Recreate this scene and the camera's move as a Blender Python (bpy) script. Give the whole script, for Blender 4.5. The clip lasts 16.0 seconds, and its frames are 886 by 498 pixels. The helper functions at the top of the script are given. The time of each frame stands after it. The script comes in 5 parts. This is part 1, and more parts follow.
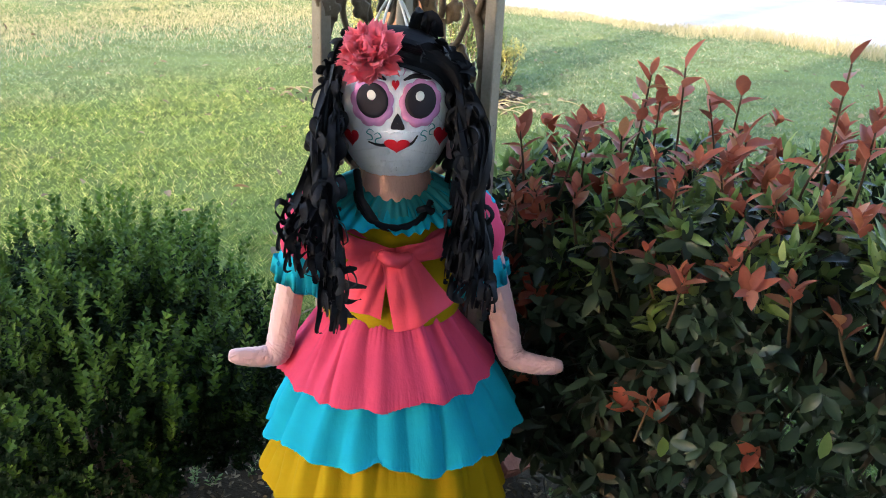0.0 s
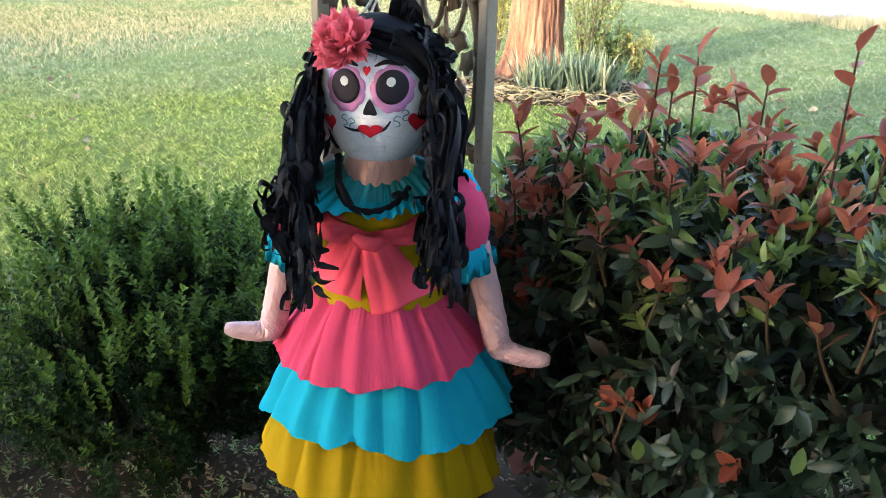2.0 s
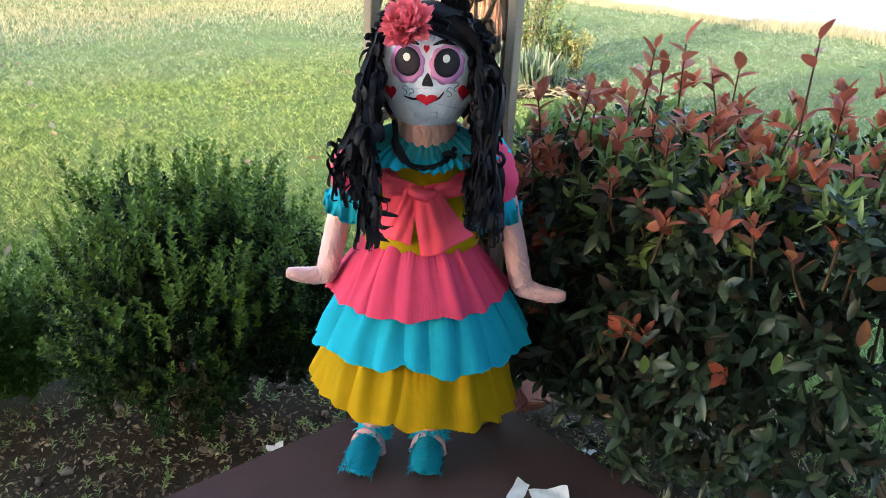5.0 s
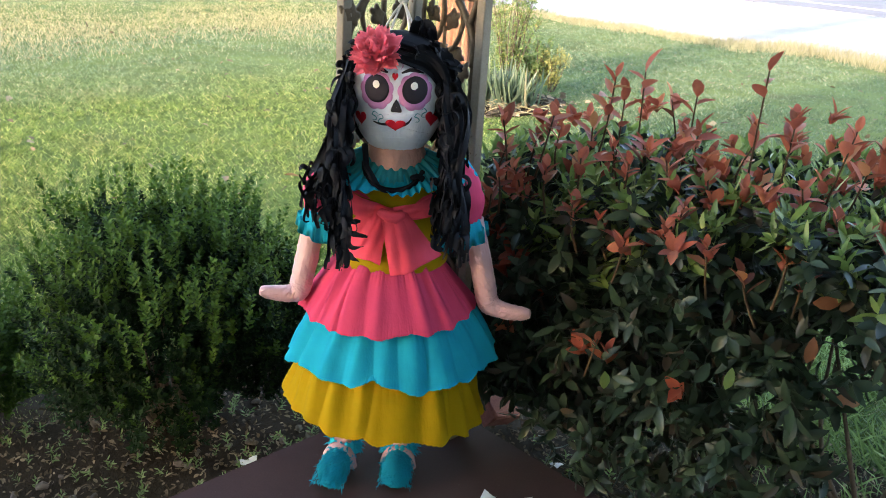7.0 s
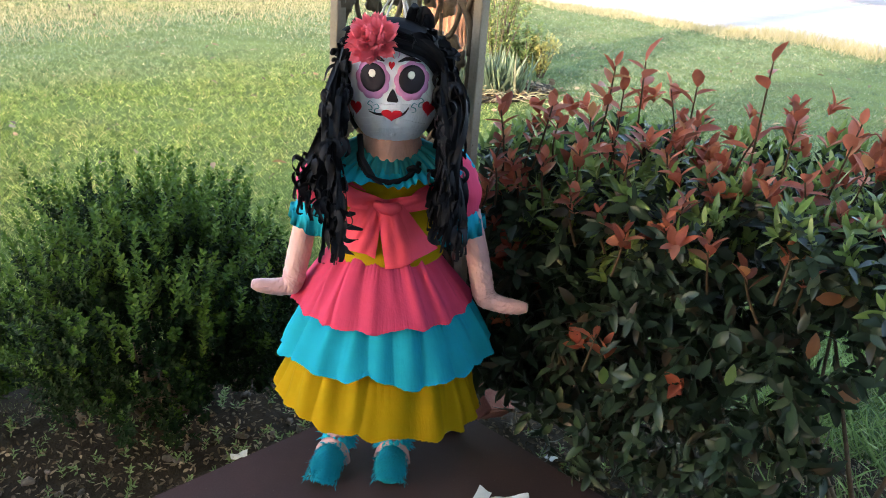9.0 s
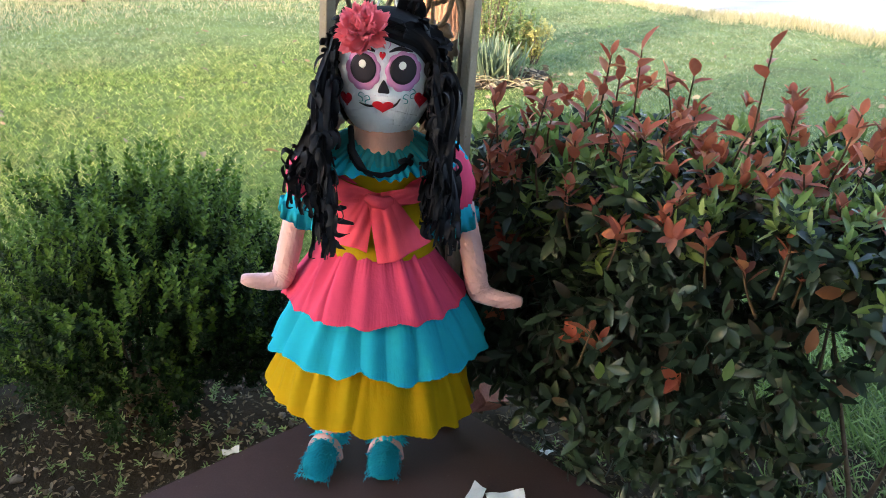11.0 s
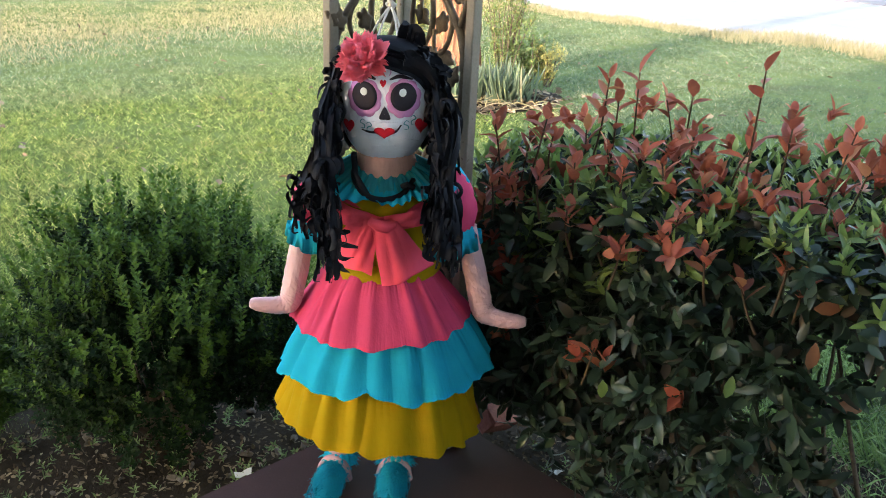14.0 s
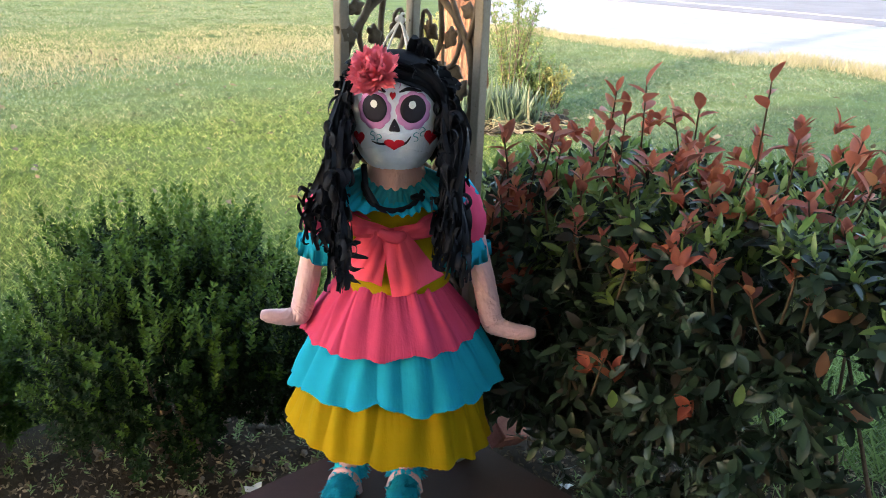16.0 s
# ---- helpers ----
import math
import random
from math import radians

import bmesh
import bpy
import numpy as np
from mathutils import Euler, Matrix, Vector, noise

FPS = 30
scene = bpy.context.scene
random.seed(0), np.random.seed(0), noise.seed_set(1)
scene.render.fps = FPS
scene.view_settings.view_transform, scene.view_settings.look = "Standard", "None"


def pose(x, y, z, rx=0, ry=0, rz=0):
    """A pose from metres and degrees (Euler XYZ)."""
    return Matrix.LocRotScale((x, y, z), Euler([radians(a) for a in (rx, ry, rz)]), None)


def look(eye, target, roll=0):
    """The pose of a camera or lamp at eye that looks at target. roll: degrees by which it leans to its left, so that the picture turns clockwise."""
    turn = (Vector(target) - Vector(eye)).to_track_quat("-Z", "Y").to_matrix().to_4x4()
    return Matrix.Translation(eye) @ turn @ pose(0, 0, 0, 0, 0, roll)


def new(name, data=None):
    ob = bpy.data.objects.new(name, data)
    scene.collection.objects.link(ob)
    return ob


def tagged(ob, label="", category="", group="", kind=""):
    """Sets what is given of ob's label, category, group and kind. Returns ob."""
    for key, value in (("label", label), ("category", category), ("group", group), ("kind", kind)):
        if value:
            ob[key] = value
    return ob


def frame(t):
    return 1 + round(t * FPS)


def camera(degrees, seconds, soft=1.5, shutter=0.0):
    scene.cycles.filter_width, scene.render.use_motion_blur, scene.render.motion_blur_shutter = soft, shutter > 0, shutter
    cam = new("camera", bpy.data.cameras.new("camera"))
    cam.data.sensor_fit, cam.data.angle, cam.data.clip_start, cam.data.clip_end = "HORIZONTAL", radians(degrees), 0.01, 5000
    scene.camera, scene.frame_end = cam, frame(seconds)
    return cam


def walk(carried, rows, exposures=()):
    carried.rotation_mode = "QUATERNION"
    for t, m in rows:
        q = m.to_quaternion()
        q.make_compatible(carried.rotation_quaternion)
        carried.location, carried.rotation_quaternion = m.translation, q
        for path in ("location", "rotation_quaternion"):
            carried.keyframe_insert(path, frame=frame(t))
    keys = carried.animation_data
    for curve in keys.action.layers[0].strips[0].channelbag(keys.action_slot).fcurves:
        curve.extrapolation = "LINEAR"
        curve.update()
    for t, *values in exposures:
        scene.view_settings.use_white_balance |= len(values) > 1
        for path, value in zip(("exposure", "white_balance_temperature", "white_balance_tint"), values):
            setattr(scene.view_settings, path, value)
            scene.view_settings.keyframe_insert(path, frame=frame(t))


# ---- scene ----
cam = camera(55.5, 16.0, 1.0)
EXPOSURE = 3.48
METRES, EYE, TILT, LEAN, TURN = 1.07, 1.24, -21.25, -2.5, 0.0
ROWS = [
    (0.0, 0.0, 0.0, 0.0, 0.0, 0.0, -0.0),
    (0.5, 0.0283, 0.0547, 0.0189, 1.42, -0.25, 0.1),
    (1.0, 0.1385, 0.0545, 0.0139, 4.67, -0.35, -0.89),
    (1.5, 0.2535, 0.0332, 0.0054, 8.22, -0.47, -1.91),
    (2.0, 0.2852, 0.0187, -0.0054, 10.22, -0.67, -2.44),
    (2.5, 0.275, 0.0051, -0.0163, 11.18, -0.9, -3.04),
    (3.0, 0.2431, -0.0222, -0.0288, 11.37, -0.73, -3.5),
    (3.5, 0.1621, -0.0832, -0.045, 10.23, -0.55, -3.23),
    (4.0, 0.0901, -0.1553, -0.079, 7.96, -0.77, -2.36),
    (4.5, 0.0982, -0.2259, -0.0978, 6.19, -0.78, -2.19),
    (7.0, 0.1413, -0.3338, -0.091, 3.78, 0.42, -2.43),
    (7.5, 0.143, -0.329, -0.089, 3.82, 0.28, -2.42),
    (8.0, 0.1435, -0.3239, -0.085, 3.64, 0.14, -2.42),
    (8.5, 0.1328, -0.3154, -0.0797, 3.12, -0.1, -2.5),
    (9.0, 0.1162, -0.2995, -0.076, 2.8, -0.54, -2.57),
    (11.5, 0.1159, -0.2622, -0.0577, 2.37, -1.64, -2.28),
    (12.0, 0.1211, -0.2538, -0.057, 2.69, -1.77, -2.15),
    (12.5, 0.1288, -0.2501, -0.0554, 3.05, -1.71, -2.0),
    (13.0, 0.1376, -0.2588, -0.0543, 3.42, -1.33, -1.82),
    (13.5, 0.1437, -0.2791, -0.0573, 3.6, -0.62, -1.64),
    (14.0, 0.1523, -0.2972, -0.0614, 3.75, 0.06, -1.47),
    (14.5, 0.1539, -0.3084, -0.0704, 3.97, 0.72, -1.36),
    (15.0, 0.1519, -0.3101, -0.0777, 4.21, 1.34, -1.31),
    (15.5, 0.1488, -0.309, -0.0833, 4.29, 1.63, -1.29),
    (16.0, 0.1509, -0.31, -0.0886, 4.3, 1.69, -1.26),
]
walk(cam, [(t, pose(0, 0, EYE, TILT, LEAN, TURN) @ pose(METRES * x, METRES * y, METRES * z, 90 + pitch, roll, yaw)) for t, x, y, z, yaw, pitch, roll in ROWS], [(0.0, EXPOSURE + 0.02, 6200, 18), (2.0, EXPOSURE + 0.18, 6150, 18), (3.5, EXPOSURE + 0.28, 6150, 18), (4.5, EXPOSURE + 0.20, 6200, 18), (7.5, EXPOSURE, 6430, 17), (9.0, EXPOSURE, 6430, 17), (12.5, EXPOSURE + 0.14, 6430, 17), (14.0, EXPOSURE - 0.04, 6430, 17), (16.0, EXPOSURE - 0.10, 6430, 17)])

# ---- world, sun and exposure ----
SUN_DIR = Vector((-0.559, -0.829, 0.0)).normalized()   # horizontal bearing from which the low sun shines
SUN_UP = radians(10.5)
world = bpy.data.worlds.new("sky")
scene.world = world
world.use_nodes = True
wn = world.node_tree
sky = wn.nodes.new("ShaderNodeTexSky")
sky.sky_type = "NISHITA"
sky.sun_disc = False
sky.sun_elevation = SUN_UP
sky.sun_rotation = math.atan2(SUN_DIR.x, SUN_DIR.y)
sky.air_density, sky.dust_density, sky.ozone_density = 1.0, 1.5, 1.0
wn.links.new(sky.outputs[0], wn.nodes["Background"].inputs[0])
wn.nodes["Background"].inputs[1].default_value = 0.15
sun_data = bpy.data.lights.new("sun", "SUN")
sun_data.energy, sun_data.angle, sun_data.color = 1.0, radians(0.6), (1.0, 0.84, 0.64)
sun = new("sun", sun_data)
sun.matrix_world = look(SUN_DIR * 40 * math.cos(SUN_UP) + Vector((0, 0, 40 * math.sin(SUN_UP))), (0, 0, 0))


# ---- materials ----
def nodes_of(name, rough=0.6, metal=0.0, spec=0.5):
    m = bpy.data.materials.new(name)
    m.use_nodes = True
    t = m.node_tree
    b = t.nodes["Principled BSDF"]
    b.inputs["Roughness"].default_value = rough
    b.inputs["Metallic"].default_value = metal
    b.inputs["Specular IOR Level"].default_value = spec
    return m, t, b


def noise_node(t, scale, detail=4, rough=0.6, stretch=(1, 1, 1), kind="Object"):
    c = t.nodes.new("ShaderNodeTexCoord")
    mp = t.nodes.new("ShaderNodeMapping")
    mp.inputs["Scale"].default_value = stretch
    n = t.nodes.new("ShaderNodeTexNoise")
    n.inputs["Scale"].default_value, n.inputs["Detail"].default_value, n.inputs["Roughness"].default_value = scale, detail, rough
    t.links.new(c.outputs[kind], mp.inputs[0])
    t.links.new(mp.outputs[0], n.inputs["Vector"])
    return n


def ramp(t, source, stops):
    r = t.nodes.new("ShaderNodeValToRGB")
    while len(r.color_ramp.elements) < len(stops):
        r.color_ramp.elements.new(0.5)
    for e, (p, c) in zip(r.color_ramp.elements, stops):
        e.position, e.color = p, (*c, 1)
    t.links.new(source, r.inputs[0])
    return r


def mix(t, fac, a, b, mode="MIX"):
    m = t.nodes.new("ShaderNodeMix")
    m.data_type, m.blend_type = "RGBA", mode
    for value, socket in ((fac, 0), (a, 6), (b, 7)):
        if isinstance(value, (int, float)):
            m.inputs[socket].default_value = value
        elif isinstance(value, tuple):
            m.inputs[socket].default_value = (*value, 1)
        else:
            t.links.new(value, m.inputs[socket])
    return m.outputs[2]


def bump(t, b, height, strength=0.4, distance=0.004, after=None):
    n = t.nodes.new("ShaderNodeBump")
    n.inputs["Strength"].default_value, n.inputs["Distance"].default_value = strength, distance
    t.links.new(height, n.inputs["Height"])
    if after:
        t.links.new(after.outputs[0], n.inputs["Normal"])
    t.links.new(n.outputs[0], b.inputs["Normal"])
    return n


def crepe(name, colour, rough=0.75, dark=0.75, grain=(1, 1, 0.25), sheen=0.0, spec=0.3, through_light=0.0, creased=0.16):
    """Crepe or tissue paper: fine lengthwise wrinkles, faint uneven dye."""
    m, t, b = nodes_of(name, rough, spec=spec)
    big = noise_node(t, 14, 4)
    fine = noise_node(t, 800, 2, 0.6, grain)
    low = tuple(c * dark for c in colour)
    r = ramp(t, big.outputs[0], [(0.3, low), (0.65, colour)])
    col = mix(t, 0.05, r.outputs[0], ramp(t, fine.outputs[0], [(0.35, low), (0.7, tuple(min(1, c * 1.15) for c in colour))]).outputs[0])
    t.links.new(col, b.inputs["Base Color"])
    first = bump(t, b, fine.outputs[0], 0.06, 0.0006)
    creases = noise_node(t, 34, 4, 0.6, (1, 1, 0.4))
    bump(t, b, creases.outputs[0], creased, 0.012, first)
    if through_light:
        b.inputs["Transmission Weight"].default_value = 0.0
        tr = t.nodes.new("ShaderNodeBsdfTranslucent")
        t.links.new(col, tr.inputs[0])
        ms = t.nodes.new("ShaderNodeMixShader")
        ms.inputs[0].default_value = through_light
        out = t.nodes["Material Output"]
        t.links.new(b.outputs[0], ms.inputs[1])
        t.links.new(tr.outputs[0], ms.inputs[2])
        t.links.new(ms.outputs[0], out.inputs[0])
    return m


def leafy(name, stops, rough=0.4, light=0.3, spec=0.5, by_object=False, patch=0.0, patch_colour=(0.2, 0.15, 0.05), patch_scale=0.5):
    """Leaf surface: a colour picked per leaf, veined bump, light shining through."""
    m, t, b = nodes_of(name, rough, spec=spec)
    if by_object:
        rnd = t.nodes.new("ShaderNodeObjectInfo").outputs["Random"]
    else:
        rnd = t.nodes.new("ShaderNodeNewGeometry").outputs["Random Per Island"]
    r = ramp(t, rnd, stops)
    col = r.outputs[0]
    mottling = noise_node(t, 60, 3)
    col = mix(t, 0.35, col, mix(t, mottling.outputs[0], tuple(c * 0.6 for c in stops[0][1]), stops[-1][1]), "MIX")
    if patch:
        pn = noise_node(t, patch_scale, 4)
        pr = ramp(t, pn.outputs[0], [(0.42, (0, 0, 0)), (0.62, (patch, patch, patch))])
        col = mix(t, pr.outputs[0], col, patch_colour)
    t.links.new(col, b.inputs["Base Color"])
    bump(t, b, mottling.outputs[0], 0.25, 0.002)
    tr = t.nodes.new("ShaderNodeBsdfTranslucent")
    t.links.new(col, tr.inputs[0])
    ms = t.nodes.new("ShaderNodeMixShader")
    ms.inputs[0].default_value = light
    t.links.new(b.outputs[0], ms.inputs[1])
    t.links.new(tr.outputs[0], ms.inputs[2])
    t.links.new(ms.outputs[0], t.nodes["Material Output"].inputs[0])
    return m


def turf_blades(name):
    """Mown grass: blades of many greens, dark and light tufts, cooler greens to the right, cooler greens and straw
    patches farther out.
    """
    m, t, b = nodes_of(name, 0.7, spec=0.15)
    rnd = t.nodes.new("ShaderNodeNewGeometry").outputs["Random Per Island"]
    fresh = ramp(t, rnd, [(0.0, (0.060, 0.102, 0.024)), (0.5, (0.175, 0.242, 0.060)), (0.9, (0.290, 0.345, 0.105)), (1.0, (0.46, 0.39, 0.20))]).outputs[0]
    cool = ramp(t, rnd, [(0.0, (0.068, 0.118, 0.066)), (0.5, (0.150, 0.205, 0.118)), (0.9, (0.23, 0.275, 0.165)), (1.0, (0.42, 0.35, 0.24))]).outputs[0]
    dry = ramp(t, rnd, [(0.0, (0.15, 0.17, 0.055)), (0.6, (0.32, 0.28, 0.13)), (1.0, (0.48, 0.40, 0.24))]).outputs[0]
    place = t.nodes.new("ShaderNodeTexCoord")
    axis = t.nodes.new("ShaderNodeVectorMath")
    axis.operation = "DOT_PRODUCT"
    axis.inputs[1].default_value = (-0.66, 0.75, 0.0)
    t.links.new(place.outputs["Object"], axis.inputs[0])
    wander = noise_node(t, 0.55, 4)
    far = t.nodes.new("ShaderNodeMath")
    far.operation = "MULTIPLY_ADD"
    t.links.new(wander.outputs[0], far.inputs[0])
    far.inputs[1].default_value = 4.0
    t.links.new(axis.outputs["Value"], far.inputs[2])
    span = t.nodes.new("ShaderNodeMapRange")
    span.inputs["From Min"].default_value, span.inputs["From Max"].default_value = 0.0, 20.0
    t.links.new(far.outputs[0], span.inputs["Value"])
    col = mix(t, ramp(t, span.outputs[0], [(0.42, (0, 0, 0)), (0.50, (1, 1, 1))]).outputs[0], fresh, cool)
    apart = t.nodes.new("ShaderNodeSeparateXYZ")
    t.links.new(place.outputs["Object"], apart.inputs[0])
    # cooler green as x grows from 0.1 to 0.9
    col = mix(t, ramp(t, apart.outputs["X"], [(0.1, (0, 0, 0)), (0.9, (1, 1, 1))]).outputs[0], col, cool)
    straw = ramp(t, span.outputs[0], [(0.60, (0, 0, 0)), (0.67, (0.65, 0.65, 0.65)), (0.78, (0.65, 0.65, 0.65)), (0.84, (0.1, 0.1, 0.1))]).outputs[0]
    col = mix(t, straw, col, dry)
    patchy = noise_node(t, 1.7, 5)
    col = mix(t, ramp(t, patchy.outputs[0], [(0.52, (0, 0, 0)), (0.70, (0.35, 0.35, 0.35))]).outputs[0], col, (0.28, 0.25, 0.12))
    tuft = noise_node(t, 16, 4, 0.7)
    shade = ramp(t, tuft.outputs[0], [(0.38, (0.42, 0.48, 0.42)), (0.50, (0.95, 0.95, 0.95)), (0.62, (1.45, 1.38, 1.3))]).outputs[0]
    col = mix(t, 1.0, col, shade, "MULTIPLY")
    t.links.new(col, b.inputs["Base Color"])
    tr = t.nodes.new("ShaderNodeBsdfTranslucent")
    t.links.new(col, tr.inputs[0])
    ms = t.nodes.new("ShaderNodeMixShader")
    ms.inputs[0].default_value = 0.3
    t.links.new(b.outputs[0], ms.inputs[1])
    t.links.new(tr.outputs[0], ms.inputs[2])
    t.links.new(ms.outputs[0], t.nodes["Material Output"].inputs[0])
    return m


def rough_surface(name, stops, scale=8, fine=90, rough=0.85, bumpy=0.5, distance=0.006, stretch=(1, 1, 1), speck=None):
    m, t, b = nodes_of(name, rough, spec=0.2)
    big = noise_node(t, scale, 6, 0.62, stretch)
    small = noise_node(t, fine, 4, 0.7, stretch)
    col = ramp(t, big.outputs[0], stops).outputs[0]
    col = mix(t, 0.3, col, ramp(t, small.outputs[0], [(0.3, tuple(c * 0.5 for c in stops[0][1])), (0.7, stops[-1][1])]).outputs[0])
    if speck:
        sp = noise_node(t, speck[0], 2)
        col = mix(t, ramp(t, sp.outputs[0], [(speck[1], (0, 0, 0)), (speck[1] + 0.04, (1, 1, 1))]).outputs[0], col, speck[2])
    t.links.new(col, b.inputs["Base Color"])
    first = bump(t, b, small.outputs[0], bumpy, distance * 0.4)
    bump(t, b, big.outputs[0], bumpy, distance, first)
    return m


M_WHITE = crepe("white_painted_tissue", (0.82, 0.85, 0.95), 0.42, 0.88, (1, 1, 1), spec=0.5, creased=0.6)
M_SKIN = crepe("pink_tissue", (0.58, 0.345, 0.34), 0.42, 0.88, (1, 1, 0.2), spec=0.5, creased=0.4)
M_NECK = crepe("orange_pink_tissue", (0.70, 0.36, 0.30), 0.42, 0.8, (1, 1, 1), spec=0.45, creased=0.8)
M_BLACK = crepe("black_crepe", (0.010, 0.011, 0.016), 0.7, 0.7, (1, 1, 0.4), spec=0.14)
M_CORAL = crepe("coral_crepe", (0.90, 0.095, 0.15), 0.85, 0.92, spec=0.12, through_light=0.06, creased=0.2)
M_PINK = crepe("pink_crepe", (0.62, 0.060, 0.135), 0.85, 0.92, spec=0.12, through_light=0.12, creased=0.2)
M_TEAL = crepe("turquoise_crepe", (0.006, 0.33, 0.46), 0.85, 0.92, spec=0.12, through_light=0.12, creased=0.2)
M_SHOE = crepe("turquoise_fringe", (0.010, 0.40, 0.54), 0.85, 0.8, spec=0.1, through_light=0.2)
M_TEAL_DARK = crepe("sea_green_crepe", (0.02, 0.27, 0.31), 0.75, 0.8)
M_YELLOW = crepe("yellow_crepe", (0.36, 0.235, 0.002), 0.85, 0.92, spec=0.12, through_light=0.1, creased=0.2)
M_FLOWER = crepe("flower_tissue", (0.97, 0.24, 0.31), 0.75, 0.85, through_light=0.35)
M_PURPLE = crepe("orchid_felt", (0.64, 0.27, 0.53), 0.85, 0.8, (1, 1, 1))
M_RED = crepe("red_felt", (0.62, 0.012, 0.03), 0.8, 0.85, (1, 1, 1))
M_INK = crepe("charcoal_felt", (0.018, 0.014, 0.022), 0.75, 0.8, (1, 1, 1))
M_DOT = crepe("white_dot", (0.74, 0.72, 0.68), 0.7, 0.95, (1, 1, 1))
M_TEALINK = crepe("teal_pen", (0.06, 0.30, 0.34), 0.6, 0.9, (1, 1, 1))
M_STRING = crepe("white_string", (0.62, 0.58, 0.55), 0.8, 0.8, (1, 1, 1))
M_PAPER = crepe("white_paper_scrap", (0.72, 0.74, 0.76), 0.6, 0.92, (1, 1, 1))

M_IRON = rough_surface("taupe_painted_iron", [(0.3, (0.19, 0.16, 0.125)), (0.7, (0.25, 0.215, 0.17))], 14, 160, 0.5, 0.25, 0.002, speck=(70, 0.68, (0.09, 0.055, 0.03)))
M_CAST = rough_surface("weathered_cast_iron", [(0.3, (0.07, 0.052, 0.036)), (0.7, (0.15, 0.115, 0.08))], 30, 200, 0.65, 0.5, 0.003)
M_DECK = rough_surface("brown_painted_concrete", [(0.3, (0.052, 0.028, 0.026)), (0.7, (0.071, 0.039, 0.036))], 5, 220, 0.75, 0.25, 0.002, speck=(120, 0.71, (0.09, 0.07, 0.06)))
M_SLAB = rough_surface("bare_concrete_edge", [(0.3, (0.12, 0.10, 0.085)), (0.7, (0.22, 0.19, 0.16))], 12, 150, 0.9, 0.5, 0.004)
# unseen wall: its grey is picked for the light it bounces onto the porch
M_WALL = rough_surface("unseen_wall_grey", [(0.3, (0.62, 0.63, 0.65)), (0.7, (0.68, 0.69, 0.71))], 3, 80, 0.7, 0.15, 0.002)
M_ROOF = rough_surface("brown_shingle", [(0.3, (0.08, 0.06, 0.05)), (0.7, (0.14, 0.11, 0.09))], 4, 60, 0.9, 0.5, 0.01)
# unseen ceiling: near white so that it bounces fill onto the doll
M_SOFFIT = rough_surface("white_soffit_paint", [(0.3, (0.76, 0.76, 0.75)), (0.7, (0.83, 0.83, 0.82))], 3, 80, 0.6, 0.1, 0.002)
M_TURF = rough_surface("turf_soil", [(0.25, (0.060, 0.062, 0.016)), (0.45, (0.075, 0.110, 0.020)), (0.7, (0.115, 0.155, 0.030))], 1.3, 45, 0.95, 0.8, 0.02)
M_MULCH = rough_surface("leaf_litter_soil", [(0.3, (0.018, 0.012, 0.007)), (0.7, (0.046, 0.033, 0.018))], 9, 70, 0.95, 0.9, 0.015)
M_GRAVEL = rough_surface("pale_gravel", [(0.3, (0.27, 0.25, 0.24)), (0.7, (0.38, 0.355, 0.34))], 1.2, 40, 0.95, 0.7, 0.015)
M_ASPHALT = rough_surface("worn_asphalt", [(0.3, (0.16, 0.14, 0.14)), (0.7, (0.23, 0.205, 0.205))], 0.7, 40, 0.9, 0.4, 0.006, (1, 1, 1))
M_LINE = rough_surface("road_paint", [(0.3, (0.6, 0.58, 0.5)), (0.7, (0.75, 0.72, 0.65))], 3, 60, 0.8, 0.2, 0.003)
M_BARK = rough_surface("red_brown_bark", [(0.3, (0.06, 0.026, 0.015)), (0.5, (0.22, 0.10, 0.055)), (0.72, (0.36, 0.19, 0.115))], 13, 80, 0.9, 1.0, 0.03, (1, 1, 0.16))
M_TWIG = rough_surface("brown_twig_bark", [(0.3, (0.06, 0.042, 0.03)), (0.7, (0.15, 0.11, 0.08))], 40, 200, 0.85, 0.5, 0.003)
M_REDSTEM = rough_surface("red_green_stem", [(0.3, (0.055, 0.025, 0.018)), (0.7, (0.085, 0.055, 0.022))], 40, 200, 0.6, 0.3, 0.002)
M_BRICK = rough_surface("weathered_red_brick", [(0.3, (0.20, 0.065, 0.052)), (0.7, (0.34, 0.145, 0.12))], 20, 150, 0.9, 0.7, 0.004)
M_STONE = rough_surface("grey_stone_chip", [(0.3, (0.09, 0.075, 0.06)), (0.7, (0.24, 0.20, 0.16))], 20, 120, 0.9, 0.5, 0.004)

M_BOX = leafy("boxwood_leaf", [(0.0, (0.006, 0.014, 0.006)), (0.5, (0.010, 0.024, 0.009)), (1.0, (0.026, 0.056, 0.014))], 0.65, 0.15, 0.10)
# tip and shoot greens also carry the light that falls on the top
M_BOX_TIP = leafy("boxwood_young_lit_leaf", [(0.0, (0.024, 0.056, 0.009)), (1.0, (0.085, 0.160, 0.020))], 0.6, 0.25, 0.15)
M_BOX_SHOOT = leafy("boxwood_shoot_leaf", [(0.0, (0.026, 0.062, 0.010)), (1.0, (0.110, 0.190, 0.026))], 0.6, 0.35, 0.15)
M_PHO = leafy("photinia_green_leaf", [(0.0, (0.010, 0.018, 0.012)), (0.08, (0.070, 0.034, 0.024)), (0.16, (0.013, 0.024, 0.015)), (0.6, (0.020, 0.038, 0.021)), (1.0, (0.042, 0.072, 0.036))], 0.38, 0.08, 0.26)
